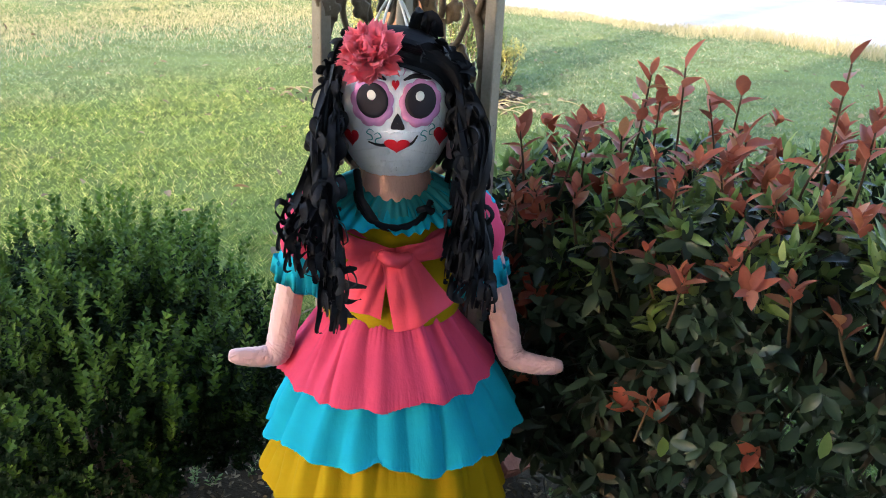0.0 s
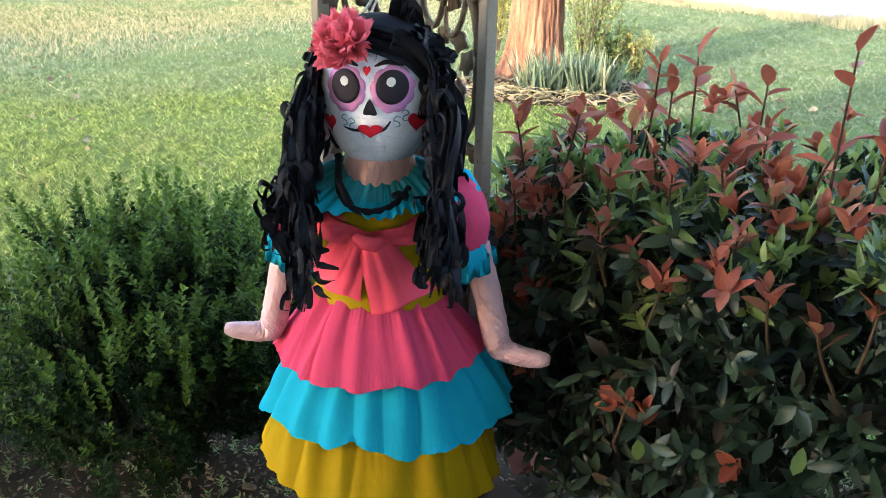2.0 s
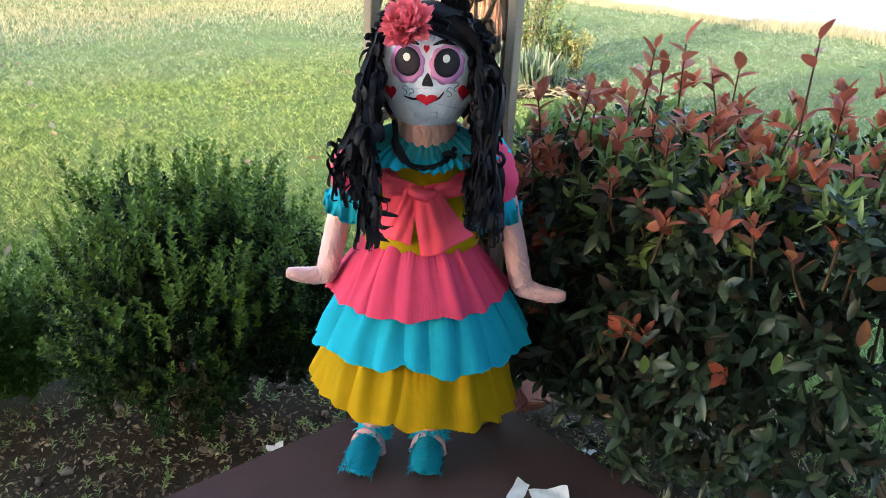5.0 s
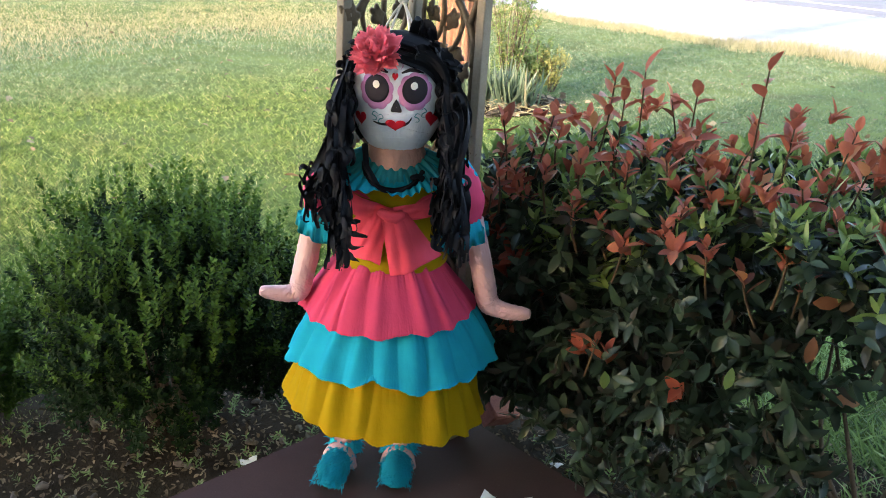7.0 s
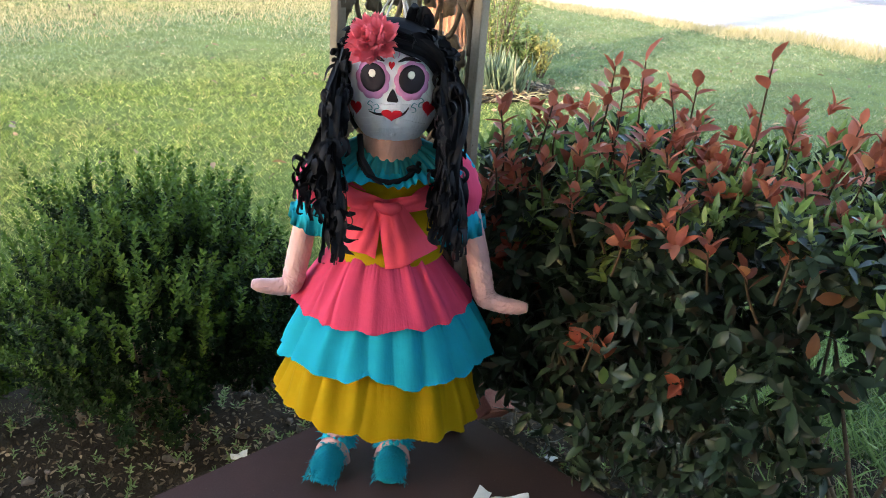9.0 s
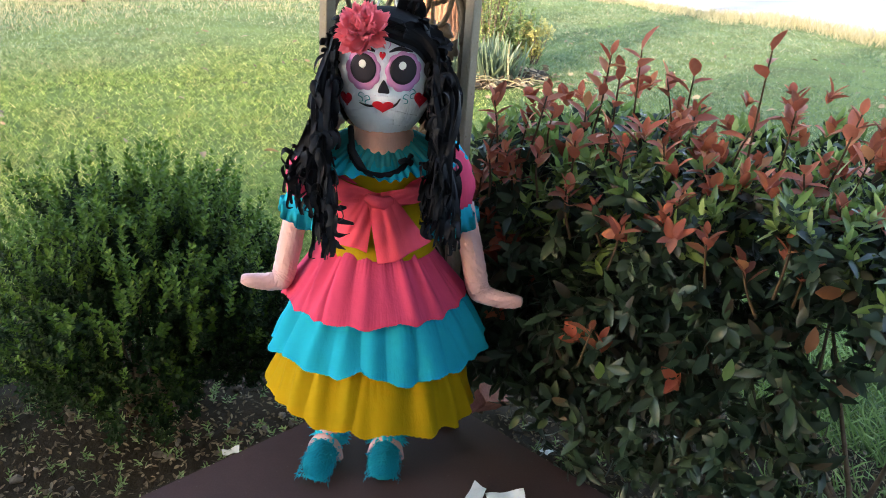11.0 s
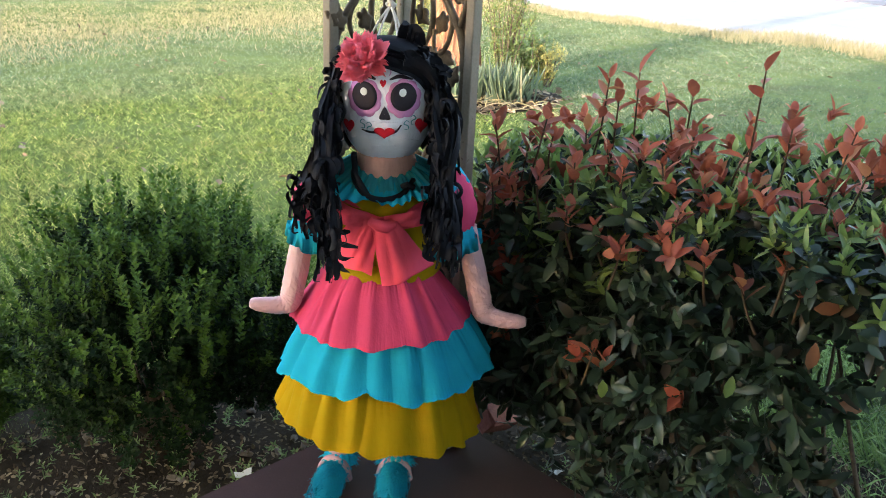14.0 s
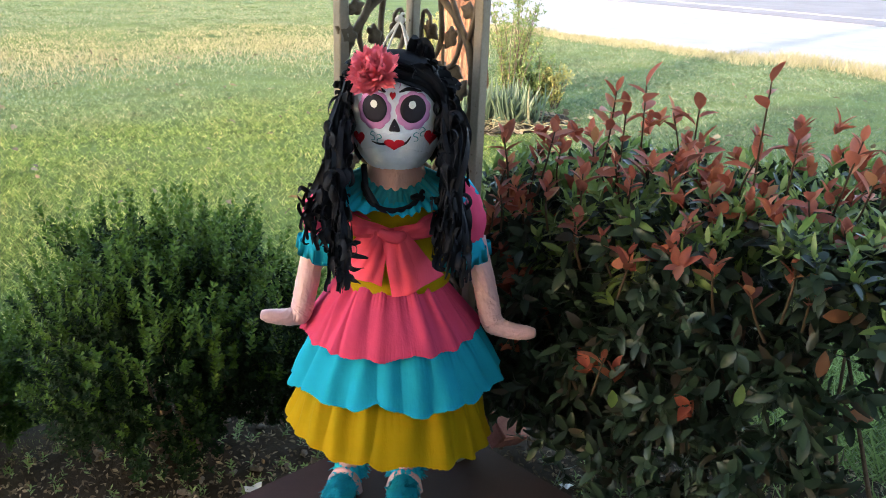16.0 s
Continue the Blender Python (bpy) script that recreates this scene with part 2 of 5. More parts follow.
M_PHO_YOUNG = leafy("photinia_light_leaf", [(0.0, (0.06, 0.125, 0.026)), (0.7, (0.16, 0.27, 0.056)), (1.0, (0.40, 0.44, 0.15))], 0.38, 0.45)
M_PHO_RED = leafy("photinia_red_leaf", [(0.0, (0.12, 0.024, 0.022)), (0.45, (0.34, 0.058, 0.046)), (0.85, (0.52, 0.14, 0.095)), (1.0, (0.50, 0.24, 0.10))], 0.5, 0.32, 0.2, by_object=True)
M_PHO_RED2 = leafy("photinia_bronze_leaf", [(0.0, (0.16, 0.030, 0.022)), (0.5, (0.35, 0.070, 0.044)), (1.0, (0.52, 0.18, 0.09))], 0.5, 0.3, 0.2)
M_RUST = leafy("rust_brown_leaf", [(0.0, (0.20, 0.075, 0.035)), (1.0, (0.30, 0.13, 0.06))], 0.5, 0.2, 0.3)
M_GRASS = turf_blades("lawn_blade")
M_HAY = leafy("dry_grass_blade", [(0.0, (0.20, 0.20, 0.09)), (0.6, (0.36, 0.31, 0.17)), (1.0, (0.50, 0.42, 0.27))], 0.7, 0.4, 0.2)
M_IRIS = leafy("iris_blade", [(0.0, (0.05, 0.095, 0.055)), (0.85, (0.115, 0.185, 0.105)), (1.0, (0.24, 0.22, 0.14))], 0.45, 0.25)
M_SHRUB = leafy("shrub_leaf", [(0.0, (0.07, 0.14, 0.035)), (0.7, (0.15, 0.25, 0.065)), (1.0, (0.30, 0.26, 0.09))], 0.5, 0.4)
M_GOLD = leafy("yellow_leaf", [(0.0, (0.15, 0.20, 0.08)), (0.6, (0.32, 0.32, 0.10)), (1.0, (0.58, 0.46, 0.12))], 0.5, 0.4)
M_WEED = leafy("ground_weed_leaf", [(0.0, (0.10, 0.17, 0.045)), (1.0, (0.26, 0.36, 0.12))], 0.5, 0.35)
M_LITTER = leafy("dead_leaf", [(0.0, (0.04, 0.025, 0.013)), (0.6, (0.12, 0.082, 0.046)), (1.0, (0.38, 0.30, 0.19))], 0.8, 0.1, 0.2)
M_TREELEAF = leafy("oak_leaf", [(0.0, (0.04, 0.08, 0.02)), (1.0, (0.09, 0.15, 0.035))], 0.45, 0.3)


# ---- mesh helpers ----
def mesh_np(name, verts, faces, mats, index=None, smooth=True):
    """A mesh from arrays: faces is (n, 3) or (n, 4)."""
    verts, faces = np.asarray(verts, dtype=np.float32), np.asarray(faces, dtype=np.int32)
    k = faces.shape[1]
    me = bpy.data.meshes.new(name)
    me.vertices.add(len(verts))
    me.vertices.foreach_set("co", verts.ravel())
    me.loops.add(faces.size)
    me.loops.foreach_set("vertex_index", faces.ravel())
    me.polygons.add(len(faces))
    me.polygons.foreach_set("loop_start", np.arange(0, faces.size, k, dtype=np.int32))
    me.polygons.foreach_set("loop_total", np.full(len(faces), k, dtype=np.int32))
    for m in mats if isinstance(mats, (list, tuple)) else [mats]:
        me.materials.append(m)
    if index is not None:
        me.polygons.foreach_set("material_index", np.asarray(index, dtype=np.int32))
    me.polygons.foreach_set("use_smooth", np.broadcast_to(np.asarray(smooth, dtype=bool), (len(faces),)).copy())
    me.update(calc_edges=True)
    me.validate()
    return me


class Pile:
    """Gathers quads of several surfaces, each with its material, into one mesh."""

    def __init__(self):
        self.v, self.f, self.m, self.s, self.mats, self.n = [], [], [], [], [], 0

    def add(self, verts, faces, mat, smooth=True):
        verts, faces = np.asarray(verts, dtype=float).reshape(-1, 3), np.asarray(faces, dtype=int)
        if mat not in self.mats:
            self.mats.append(mat)
        self.v.append(verts)
        self.f.append(faces + self.n)
        self.m.append(np.full(len(faces), self.mats.index(mat)))
        self.s.append(np.full(len(faces), smooth))
        self.n += len(verts)

    def mesh(self, name):
        return mesh_np(name, np.concatenate(self.v), np.concatenate(self.f), self.mats, np.concatenate(self.m), np.concatenate(self.s))


def grid_faces(rows, cols, closed=False):
    i, j = np.meshgrid(np.arange(rows - 1), np.arange(cols if closed else cols - 1), indexing="ij")
    i, j = i.ravel(), j.ravel()
    k = (j + 1) % cols
    return np.stack([i * cols + j, i * cols + k, (i + 1) * cols + k, (i + 1) * cols + j], 1)


def frames_along(t):
    """Side vectors along a line that do not flip."""
    side = np.zeros_like(t)
    s = np.cross(t[0], [0.13, 0.27, 0.95])
    if np.linalg.norm(s) < 0.2:
        s = np.cross(t[0], [1.0, 0.1, 0.0])
    for i in range(len(t)):
        s = s - (s @ t[i]) * t[i]
        s = s / (np.linalg.norm(s) + 1e-9)
        side[i] = s
    return side


def tube(points, radii, sides=10, wobble=0.0, seed=0, cap=True):
    """A round tube along points; its ends close to a tip. Returns verts and quads."""
    p = np.asarray(points, float)
    r = np.broadcast_to(np.asarray(radii, float), (len(p),)).copy()
    if cap:
        d0, d1 = p[0] - p[1], p[-1] - p[-2]
        d0, d1 = d0 / (np.linalg.norm(d0) + 1e-9), d1 / (np.linalg.norm(d1) + 1e-9)
        p = np.vstack([p[0] + d0 * r[0] * 0.35, p[0] + d0 * r[0] * 0.25, p, p[-1] + d1 * r[-1] * 0.25, p[-1] + d1 * r[-1] * 0.35])
        r = np.concatenate([[r[0] * 0.05, r[0] * 0.75], r, [r[-1] * 0.75, r[-1] * 0.05]])
    t = np.gradient(p, axis=0)
    t /= np.linalg.norm(t, axis=1, keepdims=True) + 1e-9
    side = frames_along(t)
    up = np.cross(side, t)
    a = np.linspace(0, 2 * np.pi, sides, endpoint=False)
    rr = r[:, None] * np.ones(sides)
    if wobble:
        rng = np.random.default_rng(seed)
        rr = rr * (1 + wobble * rng.normal(size=rr.shape))
    v = p[:, None] + rr[..., None] * (np.cos(a)[None, :, None] * side[:, None] + np.sin(a)[None, :, None] * up[:, None])
    return v.reshape(-1, 3), grid_faces(len(p), sides, True)


def smooth_path(points, n):
    """A smooth line (Catmull-Rom) through points, as n places."""
    p = np.asarray(points, float)
    q = np.vstack([2 * p[0] - p[1], p, 2 * p[-1] - p[-2]])
    out = []
    for s in np.linspace(0, len(p) - 1, n):
        i = min(int(s), len(p) - 2)
        u = s - i
        a, b, c, d = q[i:i + 4]
        out.append(0.5 * (2 * b + (c - a) * u + (2 * a - 5 * b + 4 * c - d) * u * u + (3 * b - a - 3 * c + d) * u ** 3))
    return np.array(out)


def unit(a):
    return a / (np.linalg.norm(a, axis=-1, keepdims=True) + 1e-9)


LEAF_SHAPES = {
    "oval": ([0.0, 0.25, 0.55, 0.85, 1.0], [0.10, 0.85, 1.0, 0.55, 0.04]),
    "small": ([0.0, 0.5, 1.0], [0.15, 1.0, 0.15]),
    "blade": ([0.0, 0.6, 1.0], [1.0, 0.75, 0.05]),
    "tip": ([0.0, 1.0], [1.0, 0.15]),
    "sword": ([0.0, 0.3, 0.6, 0.85, 1.0], [0.8, 1.0, 0.85, 0.5, 0.04]),
}


def leaves(base, way, normal, length, width, shape="oval", fold=0.25, droop=0.15, flat=False):
    """Many leaves at once: verts and quads. flat: two verts a row instead of a folded three."""
    base, way, normal = np.asarray(base, float), unit(np.asarray(way, float)), np.asarray(normal, float)
    side = unit(np.cross(way, normal))
    up = np.cross(side, way)
    s, w = (np.array(x) for x in LEAF_SHAPES[shape])
    c = np.array([-1.0, 1.0]) if flat else np.array([-1.0, 0.0, 1.0])
    n, rows, cols = len(base), len(s), len(c)
    length, width = np.broadcast_to(length, (n,)), np.broadcast_to(width, (n,))
    droop = np.broadcast_to(droop, (n,))
    along = s[None, :, None] * length[:, None, None] * np.ones((1, 1, cols))
    across = 0.5 * width[:, None, None] * w[None, :, None] * c[None, None, :]
    rise = fold * np.abs(across) - droop[:, None, None] * length[:, None, None] * s[None, :, None] ** 2
    v = base[:, None, None] + along[..., None] * way[:, None, None] + across[..., None] * side[:, None, None] + rise[..., None] * up[:, None, None]
    f = grid_faces(rows, cols)
    return v.reshape(-1, 3), (f[None] + (np.arange(n) * rows * cols)[:, None, None]).reshape(-1, 4)


def thing(name, place=(0, 0, 0), turn=0.0):
    ob = new(name)
    ob.empty_display_size = 0.05
    ob.matrix_basis = pose(*place, 0, 0, turn)
    return ob


def part(name, data, material, parent, label="", kind="", smooth=True):
    """One mesh object under a thing or part. data: a mesh, a bmesh, or verts and faces, in the parent's coordinates."""
    if isinstance(data, tuple):
        data = mesh_np(name, data[0], data[1], material, smooth=smooth)
    elif isinstance(data, bmesh.types.BMesh):
        me = bpy.data.meshes.new(name)
        data.to_mesh(me)
        data.free()
        me.materials.append(material)
        data = me
    ob = new(name, data)
    ob.parent = parent
    return tagged(ob, label, kind=kind)


def merged(pieces):
    vs, fs, n = [], [], 0
    for v, f in pieces:
        vs.append(np.asarray(v, float).reshape(-1, 3))
        fs.append(np.asarray(f) + n)
        n += len(vs[-1])
    return np.concatenate(vs), np.concatenate(fs)


def box_bm(size, centre=(0, 0, 0), bevel=0.0, segments=2):
    bm = bmesh.new()
    bmesh.ops.create_cube(bm, size=1.0, matrix=Matrix.Translation(centre) @ Matrix.Diagonal((*size, 1)))
    if bevel:
        bmesh.ops.bevel(bm, geom=bm.edges[:], offset=bevel, segments=segments, affect="EDGES", profile=0.6)
    return bm


def prism_bm(outline, z0, z1, bevel=0.0):
    bm = bmesh.new()
    low = [bm.verts.new((x, y, z0)) for x, y in outline]
    high = [bm.verts.new((x, y, z1)) for x, y in outline]
    bm.faces.new(low[::-1])
    bm.faces.new(high)
    for i in range(len(low)):
        j = (i + 1) % len(low)
        bm.faces.new((low[i], low[j], high[j], high[i]))
    bmesh.ops.recalc_face_normals(bm, faces=bm.faces[:])
    if bevel:
        bmesh.ops.bevel(bm, geom=bm.edges[:], offset=bevel, segments=2, affect="EDGES")
    return bm


def solo(name, bm, material, label, category="", kind="", group=""):
    me = bpy.data.meshes.new(name)
    bm.to_mesh(me)
    bm.free()
    me.materials.append(material)
    return tagged(new(name, me), label, category, group, kind)


# ---- plan ----
GROUND = -0.17
CORNER = Vector((-0.01, 1.815))
U = Vector((math.cos(radians(-132.0)), math.sin(radians(-132.0))))   # along one porch edge, away from its corner
V = Vector((math.cos(radians(-41.5)), math.sin(radians(-41.5))))     # along the other
OUT_U, OUT_V = -V, -U                                                 # outward across each edge


def plan(a, b):
    """A place on the porch: a metres along one edge, b along the other."""
    return CORNER + U * a + V * b


# ---- setting: ground, lawn, beds, gravel, road ----
rng = np.random.default_rng(7)
n = 90
gx = np.sign(np.linspace(-1, 1, n)) * np.abs(np.linspace(-1, 1, n)) ** 2.2 * 160
gy = np.sign(np.linspace(-1, 1, n)) * np.abs(np.linspace(-1, 1, n)) ** 2.2 * 160 + 6
XX, YY = np.meshgrid(gx, gy)
ZZ = GROUND - 0.012 * np.sin(XX * 0.9 + 1) * np.cos(YY * 0.7) * np.exp(-((XX / 12) ** 2)) - 0.02
tagged(new("ground", mesh_np("ground", np.stack([XX, YY, ZZ], -1).reshape(-1, 3), grid_faces(n, n), M_TURF)), "patchy green lawn turf with bare soil showing through", "lawn", kind="structure")


def strip(name, outline, z, mat, label, thick=0.03):
    return solo(name, prism_bm(outline, z - thick, z), mat, label, name, "structure")


strip("road", [(-2.2, 36.0), (26.0, 2.2), (38.0, 12.5), (9.8, 46.3)], GROUND + 0.005, M_ASPHALT, "worn grey asphalt road beyond the gravel verge")
strip("trim_1", [(0.0, 37.1), (27.4, 3.9), (27.55, 4.02), (0.15, 37.22)], GROUND + 0.012, M_LINE, "faded pale line painted along the road", 0.01)
strip("pavement", [(-1.2, 18.6), (0.85, 16.7), (3.0, 14.5), (4.8, 13.25), (6.5, 11.2), (16.0, 2.0), (25.9, 2.1), (-2.3, 35.9)], GROUND, M_GRAVEL, "pale sunlit gravel verge beside the road")
bed = [plan(-0.55, -0.9), plan(-0.95, 0.4), plan(-0.95, 3.2), plan(0.0, 3.2), plan(0.0, 0.0), plan(3.2, 0.0), plan(3.2, -0.62), plan(0.6, -0.95)]
strip("ground_bed", [tuple(p) for p in bed], GROUND - 0.002, M_MULCH, "dark leaf litter and soil of the bed beside the porch")
strip("ground_bed", [(-0.15 + 0.80 * math.cos(a) * (1.1 + 0.15 * math.sin(3 * a)), 7.35 + 0.70 * math.sin(a)) for a in np.linspace(0, 2 * math.pi, 26)[:-1]], GROUND - 0.003, M_MULCH, "bare leafy soil round the tree foot")

# ---- setting: porch and house ----
deck = [plan(0, 0), plan(0, 2.6), plan(24.0, 2.6), plan(24.0, 0)]
floor = solo("floor", prism_bm([tuple(p) for p in deck], -0.03, 0.0, 0.006), M_DECK, "dark brown painted concrete porch floor", "floor", "structure")
inset = [plan(0.012, 0.012), plan(0.012, 2.6), plan(24.0, 2.6), plan(24.0, 0.012)]
part("slab_edge", prism_bm([tuple(p) for p in inset], GROUND - 0.1, -0.03), M_SLAB, floor, "rough grey concrete side of the slab")
# ceiling, wall and roof are unseen; stretched to 24 m to keep sun out
eave = [plan(-0.30, -0.30), plan(-0.30, 2.62), plan(24.3, 2.62), plan(24.3, -0.30)]
solo("ceiling", prism_bm([tuple(p) for p in eave], 2.42, 2.50), M_SOFFIT, "unseen porch ceiling, white to bounce fill light", "ceiling", "structure")
body = [plan(-0.3, 2.62), plan(-0.3, 10.5), plan(24.0, 10.5), plan(24.0, 2.62)]
solo("wall_back", prism_bm([tuple(p) for p in body], GROUND - 0.1, 2.50), M_WALL, "unseen grey house wall behind the porch, stretched to block low sun", "wall", "structure")
# added out of view to block the warm horizon glow along the porch
glow_block = [plan(7.0, -0.3), plan(7.0, 2.618), plan(24.0, 2.618), plan(24.0, -0.3)]
solo("wall_glow_block", prism_bm([tuple(p) for p in glow_block], GROUND - 0.1, 2.418), M_WALL, "added unseen wall that blocks low glow at the porch end", "wall", "structure")
bm = bmesh.new()
rim = [bm.verts.new((*plan(*p), 2.502)) for p in ((-0.34, -0.34), (-0.34, 10.8), (24.4, 10.8), (24.4, -0.34))]
ridge = [bm.verts.new((*plan(2.4, 5.2), 4.0)), bm.verts.new((*plan(19.0, 5.2), 4.0))]
for f in ((rim[0], rim[1], ridge[0]), (rim[1], rim[2], ridge[1], ridge[0]), (rim[2], rim[3], ridge[1]), (rim[3], rim[0], ridge[0], ridge[1]), tuple(rim[::-1])):
    bm.faces.new(f)
bmesh.ops.recalc_face_normals(bm, faces=bm.faces[:])
solo("roof", bm, M_ROOF, "unseen brown shingled roof over the porch, stretched to block low sun", "roof", "structure")


# ---- porch column: three square tubes and two cast vine panels ----
def porch_column():
    mid = Vector((-0.07, 1.75))
    wide = 0.23
    root = thing("porch_column", (mid.x, mid.y, 0))
    spots = {"corner": Vector((0, 0)), "left": U * (wide - 0.013), "right": V * wide}
    for p in spots.values():
        tube_bm = box_bm((0.026, 0.026, 2.418), (0, 0, 1.21), 0.002, 1)
        bmesh.ops.transform(tube_bm, matrix=Matrix.Translation((p.x, p.y, 0)) @ Matrix.Rotation(math.atan2(U.y, U.x), 4, "Z"), verts=tube_bm.verts[:])
        part("post", tube_bm, M_IRON, root)
    for d in (U, V):
        across = np.array([d.x, d.y, 0.0])
        deep = np.array([-d.y, d.x, 0.0])
        vines, foliage = [], []
        for k in range(5):
            z0 = 0.20 + k * 0.392
            flip = 1 if k % 2 else -1

            def at(s, z, off=0.0):
                return across * (wide * (0.5 + flip * s)) + np.array([0, 0, z0 + z]) + deep * off
            stem = smooth_path([at(-0.40, 0.0), at(-0.36, 0.07), at(-0.12, 0.15), at(0.16, 0.20), at(0.36, 0.27), at(0.40, 0.33), at(0.40, 0.392)], 26)
            vines.append(tube(stem, np.linspace(0.0095, 0.0085, 26), 8, 0.12, k))
            curl_a = smooth_path([at(-0.20, 0.12), at(-0.05, 0.21), at(-0.14, 0.29), at(-0.33, 0.27), at(-0.34, 0.20), at(-0.22, 0.19), at(-0.20, 0.23)], 24)
            curl_b = smooth_path([at(0.10, 0.19), at(0.06, 0.10), at(0.20, 0.04), at(0.36, 0.08), at(0.34, 0.15), at(0.24, 0.14), at(0.25, 0.10)], 24)
            curl_c = smooth_path([at(0.25, 0.23), at(0.08, 0.29), at(-0.02, 0.36), at(-0.16, 0.37)], 14)
            curl_d = smooth_path([at(-0.30, 0.09), at(-0.40, 0.15), at(-0.42, 0.22), at(-0.38, 0.30)], 12)
            curl_e = smooth_path([at(-0.12, 0.15), at(-0.22, 0.10), at(-0.12, 0.04), at(0.02, 0.03), at(0.04, 0.08)], 16)
            for i, c in enumerate((curl_a, curl_b, curl_c, curl_d, curl_e)):
                vines.append(tube(c, np.linspace(0.0072, 0.0045, len(c)), 8, 0.12, k + 10 * i))
            for s, z, ang, size in ((-0.30, 0.16, 20, 0.045), (0.22, 0.37, 60, 0.05), (-0.10, 0.02, 200, 0.05), (0.12, 0.02, 140, 0.045), (0.40, 0.28, 10, 0.045), (-0.05, 0.33, 250, 0.05), (-0.22, 0.235, 40, 0.05), (0.26, 0.11, 220, 0.05), (-0.38, 0.10, 150, 0.06), (0.02, 0.25, 70, 0.055), (0.33, 0.20, -20, 0.05), (-0.20, 0.37, 170, 0.06), (-0.05, 0.10, -60, 0.05), (0.14, 0.31, 100, 0.045), (-0.38, 0.33, 120, 0.055), (0.36, 0.02, -50, 0.05)):
                foliage.append(cast_leaf(at(s, z, 0.006), flip * across, deep, radians(ang), size))
        for v in vines:
            part("vine_scroll", v, M_CAST, root)
        for v in foliage:
            part("vine_leaf", v, M_CAST, root)
    part("base_plate", prism_bm([tuple(p) for p in (U * (wide + 0.02) + V * -0.03, U * -0.03 + V * -0.03, U * -0.03 + V * (wide + 0.02), V * (wide + 0.02) + U * 0.03, U * 0.03 + V * 0.03, U * (wide + 0.02) + V * 0.03)], 0.0, 0.012), M_IRON, root)
    return tagged(root, "taupe painted iron porch column with cast vine panels", "porch column")


def cast_leaf(centre, a, b, turn, size):
    """A thick lobed leaf in the plane of a and z, bulging along b."""
    up = np.array([0, 0, 1.0])
    e, g = math.cos(turn) * a + math.sin(turn) * up, -math.sin(turn) * a + math.cos(turn) * up
    th = np.linspace(0, 2 * np.pi, 20, endpoint=False)
    r = size * 0.60 * (0.82 + 0.17 * np.cos(5 * th) + 0.06 * np.cos(9 * th + 1) + 0.12 * np.cos(th))
    rows = []
    for k, depth in ((1.0, -0.003), (1.0, 0.003), (0.55, 0.009), (0.04, 0.006)):
        rows.append(centre + (k * r * np.cos(th))[:, None] * e + (0.75 * k * r * np.sin(th))[:, None] * g + depth * b)
    rows.insert(0, centre + np.zeros((20, 1)) * e - 0.003 * b + (0.04 * r * np.cos(th))[:, None] * e + (0.04 * r * np.sin(th))[:, None] * g)
    return np.concatenate(rows), grid_faces(5, 20, True)


porch_column()


# ---- the paper doll, one mesh ----
HEAD_C, HEAD_R = np.array([0.0, -0.005, 0.949]), np.array([0.1025, 0.098, 0.145])
HEAD_TOP = 0.116   # the crown is flatter than the jaw is long


def head_shape(x, z):
    """Narrowing of the head's width towards the chin."""
    k = np.clip((HEAD_C[2] - z) / HEAD_R[2], -1, 1)
    return 1.0 - 0.10 * np.clip(k, 0, 1) ** 2


def head_round(z):
    """Size of the head's level section: a fuller jaw than a ball has."""
    k = np.clip((z - HEAD_C[2]) / np.where(z < HEAD_C[2], HEAD_R[2], HEAD_TOP), -1, 1)
    p = np.where(k < 0, 2.45, 2.2)
    return np.clip(1 - np.abs(k) ** p, 0, 1) ** (1 / p)


def face_y(x, z, off=0.0):
    w = HEAD_R[0] * head_shape(x, z)
    q = np.clip(head_round(z) ** 2 - (x / w) ** 2, 0.02, 1)
    return HEAD_C[1] - HEAD_R[1] * q ** 0.5 - off


def patch(pile, outline, mat, off, centre=None, rings=4):
    """A flat cut-out (outline in x, z) laid on the face."""
    o = np.asarray(outline, float)
    c = o.mean(0) if centre is None else np.asarray(centre, float)
    ks = np.concatenate([[1.0], np.linspace(1.0, 0.02, rings + 1)])
    rows = []
    for i, k in enumerate(ks):
        q = c + (o - c) * k
        lift = off if i else off - 0.0035
        rows.append(np.stack([q[:, 0], face_y(q[:, 0], q[:, 1], lift), q[:, 1]], 1))
    pile.add(np.concatenate(rows), grid_faces(len(ks), len(o), True), mat)


def heart(cx, cz, w, h, n=36, turn=0.0):
    t = np.linspace(0, 2 * np.pi, n, endpoint=False)
    x = 16 * np.sin(t) ** 3 / 16
    z = (13 * np.cos(t) - 5 * np.cos(2 * t) - 2 * np.cos(3 * t) - np.cos(4 * t)) / 14.5
    x, z = x * math.cos(turn) - z * math.sin(turn), x * math.sin(turn) + z * math.cos(turn)
    return np.stack([cx + x * w / 2, cz + z * h / 2], 1)


def stroke(pile, points, width, mat, off, n=18):
    """A painted line on the face, thinning at its ends."""
    p = smooth_path([(x, 0, z) for x, z in points], n)[:, [0, 2]]
    d = unit(np.gradient(p, axis=0))
    side = np.stack([-d[:, 1], d[:, 0]], 1)
    w = width * (0.25 + 0.75 * np.sin(np.linspace(0.15, np.pi - 0.15, n)))
    rows = []
    for k in (-1, 0, 1):
        q = p + side * (k * w / 2)[:, None]
        rows.append(np.stack([q[:, 0], face_y(q[:, 0], q[:, 1], off), q[:, 1]], 1))
    pile.add(np.concatenate(rows), grid_faces(3, n), mat)


